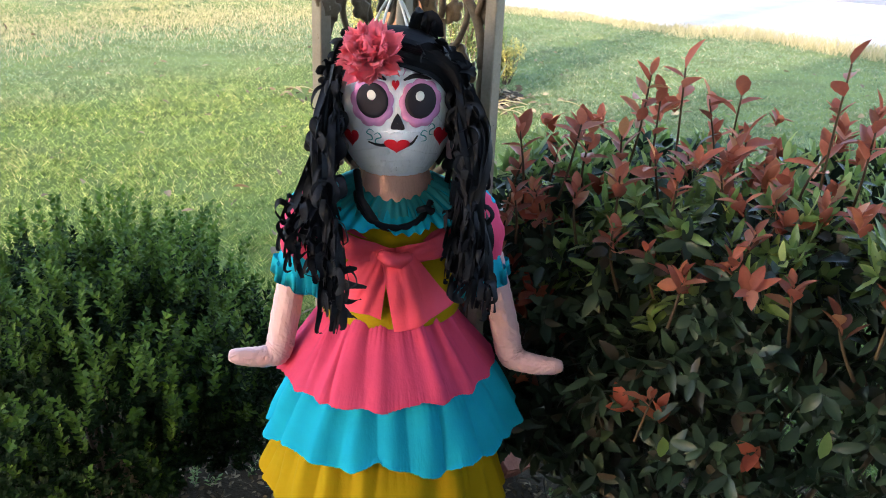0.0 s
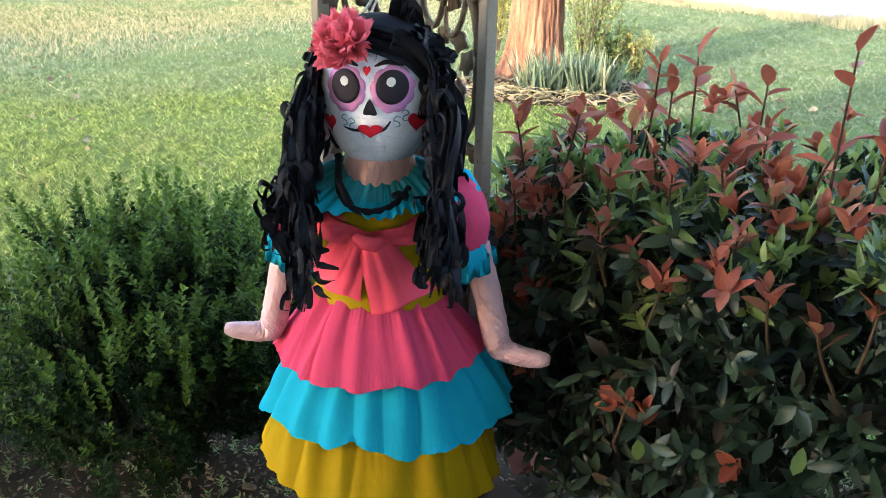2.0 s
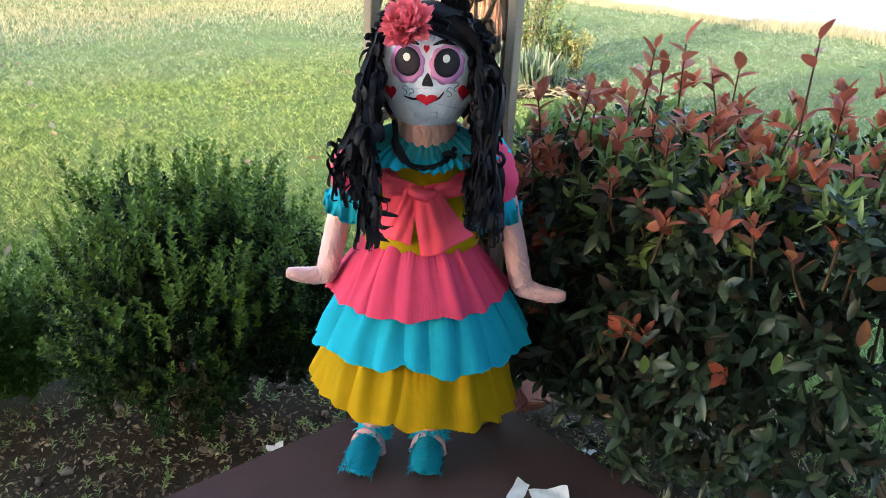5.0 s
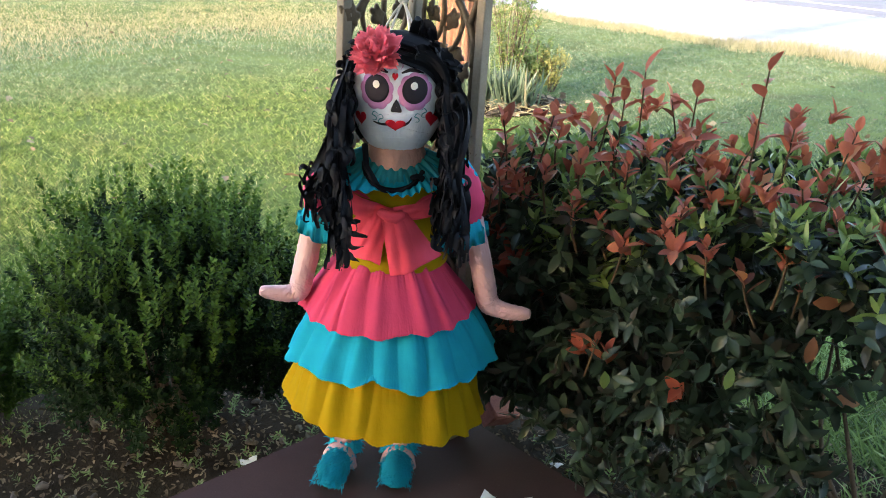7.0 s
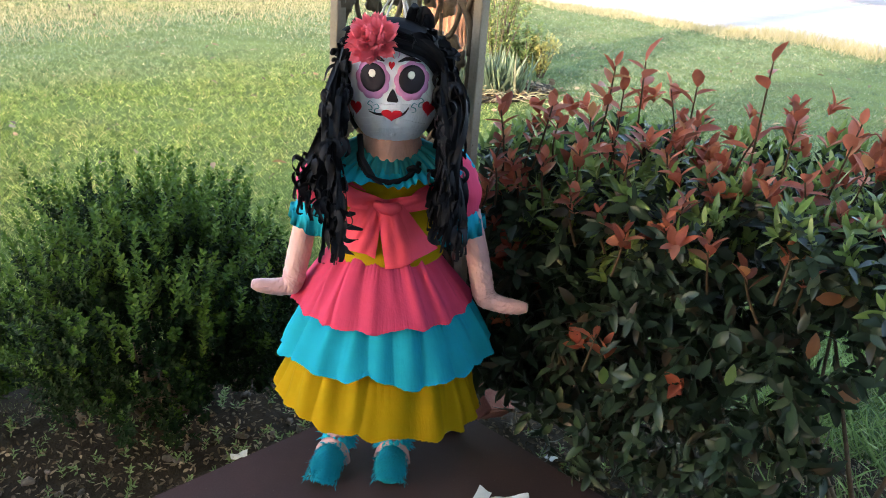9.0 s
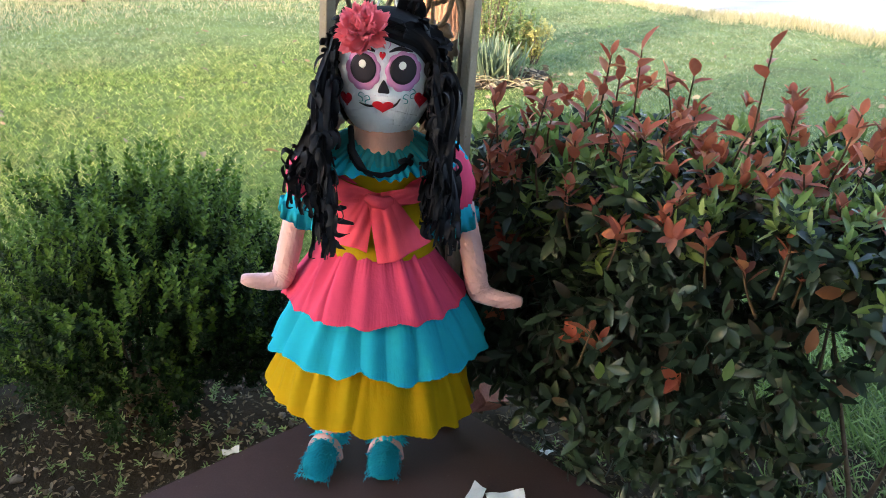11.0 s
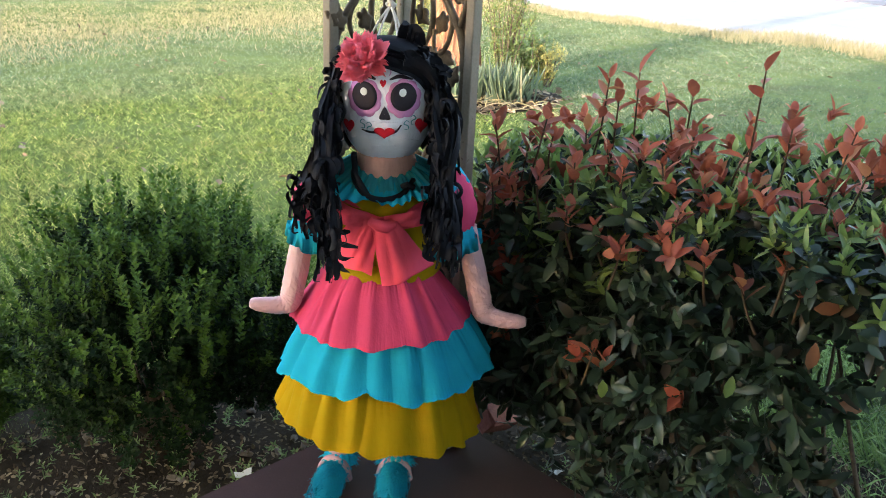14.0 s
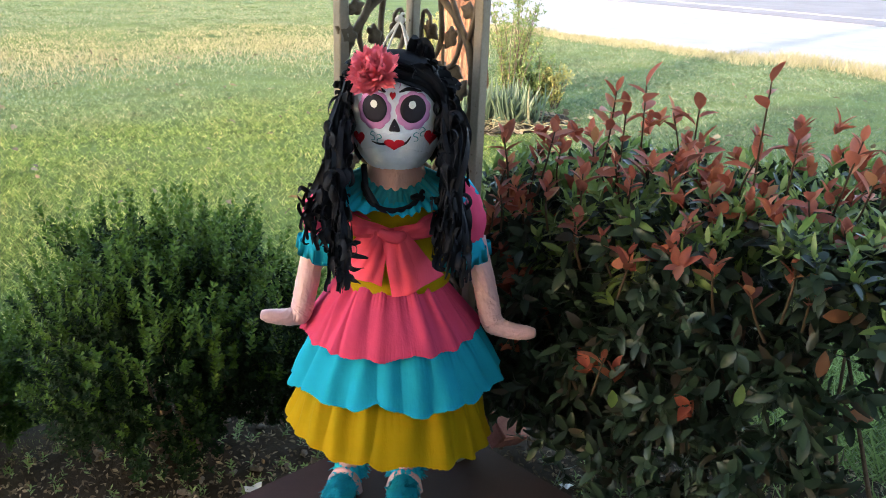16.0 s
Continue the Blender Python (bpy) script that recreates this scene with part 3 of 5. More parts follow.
def ruffle(pile, z_top, z_bot, r_top, r_bot, amp, mat, seed, cols=720, rows=36, centre=(0, 0), droop=None, jag=0.003, lean=0.0, flare=0.72):
    """A gathered tier of crepe: tight gathers at its top that run out into soft, uneven folds and a wavy hem."""
    rg = np.random.default_rng(seed)
    th = np.linspace(0, 2 * np.pi, cols, endpoint=False)
    # folds: crossing waves of random length; where their sum changes sign a crease runs down the paper
    waves = [[(int(k), rg.uniform(0, 6.28), rg.normal(0, 1.1), rg.uniform(0.6, 1.2)) for k in rg.integers(lo, hi, 6)] for lo, hi in ((4, 14), (13, 24), (30, 58))]
    crumples = [(rg.normal(size=3) * [1, 1, 0.55] * rg.uniform(18, 48), rg.uniform(0, 6), rg.uniform(0.003, 0.008)) for _ in range(9)]
    nicks = np.interp(th, np.linspace(0, 2 * np.pi, 41), np.append(rg.normal(0, jag, 40), 0)) + 0.15 * jag * rg.normal(size=cols)

    def folded(s):
        wide, narrow, gather = (sum(m * np.sin(k * th + p + w * s) for k, p, w, m in group) / 2.2 for group in waves)
        out = (0.85 + 0.12 * s) * np.sqrt(wide ** 2 + 0.002) + (0.62 - 0.20 * s) * narrow * np.clip(1.3 * np.abs(wide), 0, 1) + 0.30 * (1 - s) ** 4 * np.abs(gather)
        return 1.6 * (out - out.mean())
    v = []
    for i in range(rows):
        s = i / (rows - 1)
        grow = s ** flare
        rx = r_top[0] + (r_bot[0] - r_top[0]) * grow
        ry = r_top[1] + (r_bot[1] - r_top[1]) * grow
        wave = folded(s)
        k = 1 + amp * (0.85 - 0.35 * s) * wave
        drop = 0 if droop is None else droop(th) * s
        x, y = centre[0] + rx * k * np.cos(th), centre[1] + ry * k * np.sin(th)
        z = z_top + (z_bot - z_top) * s + nicks * s ** 8 + drop * s + lean * x * s - 0.0012 * wave * s ** 2
        q = np.stack([x, y, z * np.ones(cols)], 1)
        crumple = np.zeros(cols)
        for d, p, m in crumples:
            crumple += np.abs(np.sin(q @ d + p)) * m
        q[:, :2] *= (1 + (crumple - crumple.mean()) * (0.2 + 0.8 * s))[:, None]
        v.append(q)
    # turned-in hem, so that the paper has an edge and an inside
    last = v[-1]
    pile.add(np.concatenate(v), grid_faces(rows, cols, True), mat)
    v = [last]
    for k, dz in ((0.985, 0.002), (0.93, 0.012), (0.80, 0.030)):
        c = np.array([centre[0], centre[1], 0])
        q = c + (last - c) * np.array([k, k, 1])
        q[:, 2] = last[:, 2] + dz
        v.append(q)
    pile.add(np.concatenate(v), grid_faces(4, cols, True), mat)


def ribbon(pile, path, width, curl, twist, mat, seed, n=40):
    """A curled strip of crepe along a path: it winds round its line as it falls."""
    rg = np.random.default_rng(seed)
    p = smooth_path(path, n)
    t = unit(np.gradient(p, axis=0))
    a = unit(np.cross(t, [0.2, 1.0, 0.1]))
    b = np.cross(t, a)
    s = np.linspace(0, 1, n)
    ph = rg.uniform(0, 6.28) + twist * 2 * np.pi * s ** 1.1
    rad = curl * (0.15 + 0.85 * np.minimum(1, 2.5 * s))
    c = p + rad[:, None] * (np.cos(ph)[:, None] * a + np.sin(ph)[:, None] * b)
    tc = unit(np.gradient(c, axis=0))
    flat = unit(np.cos(ph * 0.8 + 1)[:, None] * a + np.sin(ph * 0.8 + 1)[:, None] * b + 0.4 * tc)
    flat = unit(flat - (flat * tc).sum(1, keepdims=True) * tc)
    norm = np.cross(tc, flat)
    w = width * (1 - 0.5 * s ** 5) * (1 + 0.15 * np.sin(9 * s + rg.uniform(0, 6)))
    rows = []
    for k, lift in ((-1, 0.0), (-0.5, 0.0006), (0.5, 0.0006), (1, 0.0)):
        rows.append(c + flat * (k * w / 2)[:, None] + norm * lift * 1.5)
    pile.add(np.concatenate(rows), grid_faces(4, n), mat)


def paper_doll():
    pile = Pile()
    rg = np.random.default_rng(3)
    # head
    nu, nv = 64, 48
    th = np.linspace(0, 2 * np.pi, nu, endpoint=False)
    rows = []
    for j in range(nv):
        ph = -np.pi / 2 + np.pi * j / (nv - 1)
        z = HEAD_C[2] + (HEAD_TOP if ph > 0 else HEAD_R[2]) * math.sin(ph)
        w = float(head_round(z)) + 1e-4
        h = head_shape(0, z)
        crinkle = 1 + 0.008 * np.sin(7 * th + 9 * z * 20) * np.sin(40 * z)
        rows.append(np.stack([HEAD_C[0] + HEAD_R[0] * h * w * np.cos(th) * crinkle, HEAD_C[1] + HEAD_R[1] * w * np.sin(th) * crinkle, np.full(nu, z)], 1))
    pile.add(np.concatenate(rows), grid_faces(nv, nu, True), M_WHITE)
    # torn tissue strips pasted over cheeks and chin
    for cx, cz, wx, wz, turn in ((-0.040, 0.872, 0.060, 0.016, 0.35), (0.040, 0.868, 0.060, 0.017, -0.30), (0.0, 0.853, 0.050, 0.015, 0.05), (-0.020, 0.842, 0.045, 0.013, 0.2), (0.028, 0.842, 0.040, 0.012, -0.25), (0.0, 0.905, 0.080, 0.013, 0.03), (-0.062, 0.920, 0.030, 0.02, 1.0), (0.066, 0.925, 0.028, 0.02, -0.9), (0.0, 1.012, 0.05, 0.014, 0.1)):
        k = np.linspace(-1, 1, 9)
        rect = np.concatenate([np.stack([k, np.full(9, -1.0)], 1), np.stack([np.ones(3), np.linspace(-0.5, 0.5, 3)], 1), np.stack([k[::-1], np.ones(9)], 1), np.stack([-np.ones(3), np.linspace(0.5, -0.5, 3)], 1)])
        rect = rect * [wx / 2, wz / 2] + rg.normal(0, 0.0006, rect.shape)
        rect = np.stack([cx + rect[:, 0] * math.cos(turn) - rect[:, 1] * math.sin(turn), cz + rect[:, 0] * math.sin(turn) + rect[:, 1] * math.cos(turn)], 1)
        patch(pile, rect, M_WHITE, 0.0012)
    # painted and cut-out face
    ca = np.linspace(0, 2 * np.pi, 72, endpoint=False)
    for ex in (-0.0405, 0.0390):
        ez = 0.9630 + (0.001 if ex > 0 else 0)
        scal = 1 + 0.09 * np.abs(np.sin(4.5 * ca + 0.4)) - 0.04
        patch(pile, np.stack([ex + 0.0345 * scal * np.cos(ca), ez - 0.004 + 0.0385 * scal * np.sin(ca)], 1), M_PURPLE, 0.0018)
        patch(pile, np.stack([ex + 0.0262 * np.cos(ca), ez + 0.0285 * np.sin(ca)], 1), M_INK, 0.0032)
        patch(pile, np.stack([ex - 0.0015 + 0.0072 * np.cos(ca), ez + 0.009 + 0.0078 * np.sin(ca)], 1), M_DOT, 0.0046)
    tri = smooth_path([(0.0015, 0, 0.9445), (-0.004, 0, 0.936), (-0.0095, 0, 0.9195), (0.0015, 0, 0.9175), (0.0135, 0, 0.9185), (0.007, 0, 0.936), (0.0015, 0, 0.9445)], 30)[:-1]
    patch(pile, tri[:, [0, 2]], M_INK, 0.003)
    patch(pile, heart(0.0015, 0.8900, 0.043, 0.024), M_RED, 0.0045)
    stroke(pile, [(-0.046, 0.893), (-0.03, 0.889), (-0.012, 0.890), (0.012, 0.889), (0.026, 0.8935), (0.036, 0.907)], 0.0065, M_INK, 0.003, 28)
    patch(pile, heart(-0.0745, 0.895, 0.026, 0.030, turn=0.12), M_RED, 0.0035)
    patch(pile, heart(0.0775, 0.902, 0.030, 0.034, turn=-0.15), M_RED, 0.0035)
    patch(pile, heart(-0.003, 0.9905, 0.0125, 0.016), M_RED, 0.003)
    stroke(pile, [(-0.055, 1.001), (-0.036, 1.0035), (-0.018, 0.9975)], 0.0085, M_INK, 0.003)
    stroke(pile, [(0.010, 0.998), (0.030, 1.0045), (0.056, 0.9985)], 0.0075, M_INK, 0.003)
    for cx, cz, f in ((-0.044, 0.905, 1), (-0.030, 0.900, -1), (0.046, 0.905, 1), (0.060, 0.915, -1)):
        stroke(pile, [(cx + f * 0.007, cz + 0.006), (cx, cz + 0.010), (cx - f * 0.005, cz + 0.003), (cx + f * 0.003, cz - 0.001), (cx + f * 0.004, cz - 0.008), (cx - f * 0.004, cz - 0.009)], 0.0022, M_TEALINK, 0.002)
    for cx, f in ((-0.012, 1), (0.008, -1)):
        stroke(pile, [(cx, 1.004), (cx - f * 0.004, 1.012), (cx - f * 0.001, 1.02)], 0.0018, M_PURPLE, 0.002)
    # ears
    for sx in (-1, 1):
        v, f = tube([(sx * 0.091, 0.0, 0.895), (sx * 0.103, -0.012, 0.885), (sx * 0.106, -0.016, 0.865), (sx * 0.098, -0.01, 0.85)], [0.012, 0.016, 0.014, 0.008], 10, 0.05, 4)
        pile.add(v, f, M_SKIN)
    # neck
    v, f = tube([(0, 0, 0.70), (0, -0.002, 0.77), (0, -0.010, 0.812), (0, -0.006, 0.845)], [0.085, 0.072, 0.065, 0.056], 60, 0.022, 5)
    pile.add(v, f, M_NECK)
    # torso
    tz = np.linspace(0.53, 0.765, 24)
    ang = np.linspace(0, 2 * np.pi, 72, endpoint=False)

    def torso_r(z):
        return np.interp(z, [0.53, 0.57, 0.64, 0.71, 0.745, 0.765], [0.120, 0.120, 0.124, 0.124, 0.10, 0.05]), np.interp(z, [0.53, 0.57, 0.64, 0.71, 0.745, 0.765], [0.098, 0.098, 0.098, 0.092, 0.075, 0.04])
    rows = []
    for z in tz:
        rx, ry = torso_r(z)
        k = 1 + 0.01 * np.sin(11 * ang + 30 * z)
        rows.append(np.stack([rx * k * np.cos(ang), ry * k * np.sin(ang), np.full(72, z)], 1))
    pile.add(np.concatenate(rows), grid_faces(24, 72, True), M_YELLOW)

    # sash: a band round the chest and a wide bow with two tails
    def on_torso(x, z, off):
        rx, ry = torso_r(z)
        return -ry * np.sqrt(np.clip(1 - (x / (rx * 1.06)) ** 2, 0.04, 1)) - off
    rows = []
    for i, z in enumerate(np.linspace(0.688, 0.736, 12)):
        rx, ry = torso_r(z)
        pinch = 0.5 + 0.5 * np.abs(np.cos(ang))
        zz = 0.712 + (z - 0.712) * (0.55 + 0.45 * pinch)
        zz = zz - 0.016 * np.clip(-np.sin(ang), 0, 1) ** 3
        k = 1.045 + 0.02 * np.sin(i * 2.1 + 2 * np.cos(ang))
        rows.append(np.stack([rx * k * np.cos(ang), ry * (k + 0.03) * np.sin(ang), zz], 1))
    pile.add(np.concatenate(rows), grid_faces(12, 72, True), M_CORAL)

    def tail(tl, tr, br, bl, off, seed, folds):
        r2 = np.random.default_rng(seed)
        m, k = 30, 26
        vs = []
        for i in range(m):
            s = i / (m - 1)
            for j in range(k):
                q = j / (k - 1)
                x = (1 - s) * ((1 - q) * tl[0] + q * tr[0]) + s * ((1 - q) * bl[0] + q * br[0])
                z = (1 - s) * ((1 - q) * tl[1] + q * tr[1]) + s * ((1 - q) * bl[1] + q * br[1])
                wrinkle = 0.0035 * (1 - 0.75 * s) * math.sin(folds * q * 6.28 + seed) + 0.0035 * abs(math.sin(2.3 * folds * q * 3.14 + 2.2 * s + seed)) + 0.003 * abs(math.sin(5 * s + 3 * q + seed))
                vs.append((x, float(on_torso(np.clip(x, -0.125, 0.125), max(z, 0.54), off + 0.012 * (1 - abs(2 * q - 1)) + wrinkle)), z + 0.003 * math.sin(9 * q + seed) * s))
        front = np.array(vs)
        back = front + np.array([0, 0.0035, 0])
        pile.add(np.concatenate([front, back]), np.concatenate([grid_faces(m, k), grid_faces(m, k)[:, ::-1] + m * k, np.array([[(m - 1) * k + j, (m - 1) * k + j + 1, m * k + (m - 1) * k + j + 1, m * k + (m - 1) * k + j] for j in range(k - 1)])]), M_CORAL)
    tail((-0.060, 0.704), (-0.006, 0.702), (-0.020, 0.574), (-0.132, 0.602), 0.010, 1, 1.6)
    tail((-0.022, 0.698), (0.034, 0.702), (0.116, 0.592), (0.004, 0.552), 0.020, 2, 1.3)
    tail((0.004, 0.708), (0.128, 0.738), (0.130, 0.698), (0.010, 0.680), 0.010, 5, 1.0)
    tail((-0.128, 0.738), (-0.004, 0.708), (-0.010, 0.680), (-0.126, 0.690), 0.010, 7, 1.0)
    v, f = tube([(-0.024, -0.121, 0.702), (-0.008, -0.128, 0.697), (0.012, -0.128, 0.694), (0.028, -0.120, 0.699)], [0.009, 0.013, 0.013, 0.009], 16, 0.06, 8)
    pile.add(v, f, M_CORAL)

    # collar: overlapping rounded crepe petals, and a black cord
    for layer, (r0, r1, z0, z1, count, mat) in enumerate(((0.066, 0.150, 0.800, 0.762, 11, M_TEAL), (0.064, 0.118, 0.808, 0.777, 13, M_TEAL_DARK))):
        th = np.linspace(0, 2 * np.pi, 340, endpoint=False)
        lobe = np.abs(np.sin(count * th / 2)) ** 0.5
        rows = []
        for s in np.linspace(0, 1, 10):
            r = r0 + (r1 - r0) * s * (0.75 + 0.25 * lobe)
            z = z0 + (z1 - z0) * (s ** 1.3) * (0.7 + 0.3 * lobe) + 0.004 * np.sin(count * 2 * th) * (1 - s) + 0.012 * np.cos(th) * s * 0
            pleat = 0.0035 * np.sin(count * 4 * th + 2 * np.sin(5 * th)) * s
            dip = -0.016 * np.clip(-np.sin(th), 0, 1) ** 2
            rows.append(np.stack([r * 1.14 * np.cos(th), r * 0.88 * np.sin(th) - 0.010 * s, z + pleat + dip + 0.012 * np.clip(np.sin(th), 0, 1) * s], 1))
        pile.add(np.concatenate(rows), grid_faces(10, 340, True), mat)
    cord = [(0.066 * math.cos(a), -0.046 + 0.088 * math.sin(a) * 0.95, 0.800 - 0.046 * max(0.0, -math.sin(a)) ** 0.8) for a in np.linspace(-0.3, -math.pi + 0.1, 22)]
    v, f = tube(cord, 0.0062, 8, 0.05, 3)
    pile.add(v, f, M_BLACK)
    v, f = tube([(0.042, -0.098, 0.776), (0.052, -0.112, 0.784), (0.064, -0.104, 0.778), (0.060, -0.090, 0.768), (0.046, -0.094, 0.764)], 0.006, 8, 0.05, 3)
    pile.add(v, f, M_BLACK)
    v, f = tube([(-0.066, -0.05, 0.830), (-0.058, -0.090, 0.792), (-0.030, -0.118, 0.756)], 0.007, 8, 0.05, 3)
    pile.add(v, f, M_BLACK)

    # sleeves and arms
    for sx in (-1, 1):
        puff = [(sx * 0.095, 0.0, 0.735), (sx * 0.132, -0.005, 0.740), (sx * 0.152, -0.012, 0.705), (sx * 0.158, -0.016, 0.655)]
        p = smooth_path(puff, 16)
        v, f = tube(p, np.interp(np.linspace(0, 1, 16), [0, 0.3, 0.7, 1], [0.040, 0.056, 0.054, 0.044]), 40, 0.025, 11 + sx)
        pile.add(v, f, M_PINK)
        cuff_r = 0.046
        th = np.linspace(0, 2 * np.pi, 120, endpoint=False)
        rows = []
        axis = np.array([sx * 0.12, -0.05, -1.0])
        for s in np.linspace(0, 1, 12):
            k = cuff_r * (1 + 0.16 * s) * (1 + 0.10 * s * np.sin(9 * th + sx) + 0.05 * s * np.sin(17 * th))
            c = np.array([sx * 0.156, -0.015, 0.672]) + axis * 0.068 * s
            rows.append(np.stack([c[0] + k * np.cos(th), c[1] + k * np.sin(th), c[2] + 0.004 * np.sin(9 * th) * s + sx * 0.02 * np.cos(th) * s], 1))
        inner = rows[-1].copy()
        inner = inner.mean(0) + (inner - inner.mean(0)) * np.array([0.9, 0.9, 1]) + [0, 0, 0.03]
        rows.append(inner)
        pile.add(np.concatenate(rows), grid_faces(13, 120, True), M_TEAL)
        # shoulder tie in turquoise
        v, f = tube([(sx * 0.115, 0.035, 0.770), (sx * 0.150, 0.01, 0.778), (sx * 0.178, -0.01, 0.758)], [0.02, 0.022, 0.013], 14, 0.06, 9)
        pile.add(v, f, M_TEAL)
        if sx < 0:
            arm = [(-0.176, -0.015, 0.66), (-0.190, -0.025, 0.58), (-0.203, -0.035, 0.51), (-0.209, -0.041, 0.480), (-0.221, -0.046, 0.467), (-0.252, -0.055, 0.466), (-0.296, -0.065, 0.474)]
        else:
            arm = [(0.180, -0.015, 0.66), (0.203, -0.02, 0.58), (0.221, -0.03, 0.51), (0.230, -0.034, 0.472), (0.246, -0.040, 0.456), (0.284, -0.050, 0.449), (0.330, -0.058, 0.450)]
        p = smooth_path(arm, 44)
        r = np.interp(np.linspace(0, 1, 44), [0, 0.3, 0.5, 0.62, 0.70, 0.85, 0.96, 1], [0.027, 0.0265, 0.026, 0.026, 0.0215, 0.019, 0.016, 0.011])
        v, f = tube(p, r, 22, 0.030, 21 + sx)
        pile.add(v, f, M_SKIN, False)

    # skirt tiers, the lowest first
    ruffle(pile, 0.36, 0.152, (0.176, 0.142), (0.250, 0.205), 0.050, M_YELLOW, 31, droop=lambda th: 0.012 - 0.014 * np.clip(np.cos(th), 0, 1) + 0.036 * np.clip(-np.cos(th + 0.2), 0, 1), jag=0.006, centre=(-0.004, 0))
    ruffle(pile, 0.465, 0.315, (0.150, 0.122), (0.254, 0.205), 0.056, M_TEAL, 32, centre=(0.015, 0), droop=lambda th: 0.004 * np.cos(3 * th) - 0.006, jag=0.006, lean=0.03)
    ruffle(pile, 0.566, 0.432, (0.112, 0.098), (0.213, 0.176), 0.062, M_PINK, 33, droop=lambda th: 0.005 * np.cos(2 * th), jag=0.005, lean=0.04, flare=0.95, centre=(-0.005, 0))
    # yellow waistband
    rows = []
    for z, k in ((0.540, 1.02), (0.548, 1.09), (0.578, 1.08), (0.590, 1.02)):
        rx, ry = torso_r(0.56)
        rows.append(np.stack([rx * k * np.cos(ang), ry * k * np.sin(ang), z + 0.004 * np.sin(3 * ang) + 0.012 * np.cos(ang)], 1))
    pile.add(np.concatenate(rows), grid_faces(4, 72, True), M_YELLOW)
    # legs and fringed shoes
    for lx, ty, toe in ((-0.096, -0.045, (-0.122, -0.150)), (0.042, -0.045, (0.036, -0.138))):
        v, f = tube(smooth_path([(lx + 0.015, 0.0, 0.34), (lx, ty * 0.8, 0.16), (lx - 0.002, ty, 0.045)], 16), [0.036] * 5 + [0.032] * 6 + [0.027] * 5, 20, 0.035, 40)
        pile.add(v, f, M_SKIN)
        heel, tip = np.array([lx, ty + 0.025]), np.array(toe)
        foot = smooth_path([(*heel, 0.030), (*(heel * 0.6 + tip * 0.4), 0.032), (*(heel * 0.25 + tip * 0.75), 0.027), (*tip, 0.022)], 16)
        v, f = tube(foot, np.interp(np.linspace(0, 1, 16), [0, 0.5, 0.8, 1], [0.030, 0.034, 0.037, 0.027]), 20, 0.03, 41)
        v[:, 2] = np.maximum(v[:, 2], 0.003)
        pile.add(v, f, M_SHOE)
        # fringe: many short cut tongues in rows
        forward = unit(tip - heel)
        acr = np.array([-forward[1], forward[0]])
        B, W, N = [], [], []
        for s in np.linspace(0.42, 1.18, 26):
            c = heel * (1 - s) + tip * s
            for q in np.linspace(-1, 1, 27):
                up = math.sqrt(max(0.0, 1 - q * q * 0.9))
                B.append((c[0] + acr[0] * q * 0.038, c[1] + acr[1] * q * 0.038, 0.012 + 0.062 * up * (1 - 0.12 * s - 1.9 * max(0.0, s - 0.9))))
                W.append((forward[0] + acr[0] * q * 0.7 + rg.normal(0, 0.25), forward[1] + acr[1] * q * 0.7 + rg.normal(0, 0.35), 0.25 + rg.normal(0, 0.45)))
                N.append((acr[0] * q, acr[1] * q, up + 0.1))
        v, f = leaves(B, W, N, rg.uniform(0.007, 0.015, len(B)), 0.0052, "blade", 0.0, 0.35)
        v[:, 2] = np.maximum(v[:, 2], 0.002)
        pile.add(v, f, M_SHOE)
        # bare strap across the instep
        c = heel * 0.58 + tip * 0.42
        arch = [(c[0] + acr[0] * q * 0.036, c[1] + acr[1] * q * 0.036, 0.016 + 0.052 * math.sqrt(max(0.0, 1 - q * q))) for q in np.linspace(-1, 1, 13)]
        v, f = tube(arch, 0.0115, 8, 0.06, 42)
        v[:, 2] = np.maximum(v[:, 2], 0.002)
        pile.add(v, f, M_SKIN)
        # ankle cuff with fringe
        th = np.linspace(0, 2 * np.pi, 60, endpoint=False)
        rows = []
        for z, k in ((0.080, 0.030), (0.072, 0.036), (0.058, 0.038), (0.048, 0.041)):
            rows.append(np.stack([lx + k * (1 + 0.06 * np.sin(11 * th)) * np.cos(th), ty + k * np.sin(th), z + 0.003 * np.sin(13 * th)], 1))
        pile.add(np.concatenate(rows), grid_faces(4, 60, True), M_SHOE)
        th = rg.uniform(0, 6.28, 70)
        v, f = leaves(np.stack([lx + 0.037 * np.cos(th), ty + 0.037 * np.sin(th), rg.uniform(0.050, 0.076, 70)], 1), np.stack([np.cos(th), np.sin(th), rg.uniform(-1.4, 0.2, 70)], 1), np.stack([np.cos(th), np.sin(th), np.ones(70)], 1), rg.uniform(0.012, 0.022, 70), 0.007, "blade", 0.0, 0.2)
        pile.add(v, f, M_SHOE)

    # hair: a close cap, then curled crepe strips
    nu, nv = 96, 60
    th = np.linspace(0, 2 * np.pi, nu, endpoint=False)
    rows = []
    for j in range(nv):
        ph = -np.pi / 2 + np.pi * j / (nv - 1)
        tall = HEAD_TOP if ph > 0 else HEAD_R[2]
        z = HEAD_C[2] + 0.002 + tall * 1.045 * math.sin(ph)
        w = float(head_round(HEAD_C[2] + tall * math.sin(ph))) + 1e-4
        rows.append(np.stack([HEAD_R[0] * 1.09 * w * np.cos(th), HEAD_C[1] + 0.008 + HEAD_R[1] * 1.10 * w * np.sin(th), np.full(nu, z)], 1))
    cap_v, cap_f = np.concatenate(rows), grid_faces(nv, nu, True)
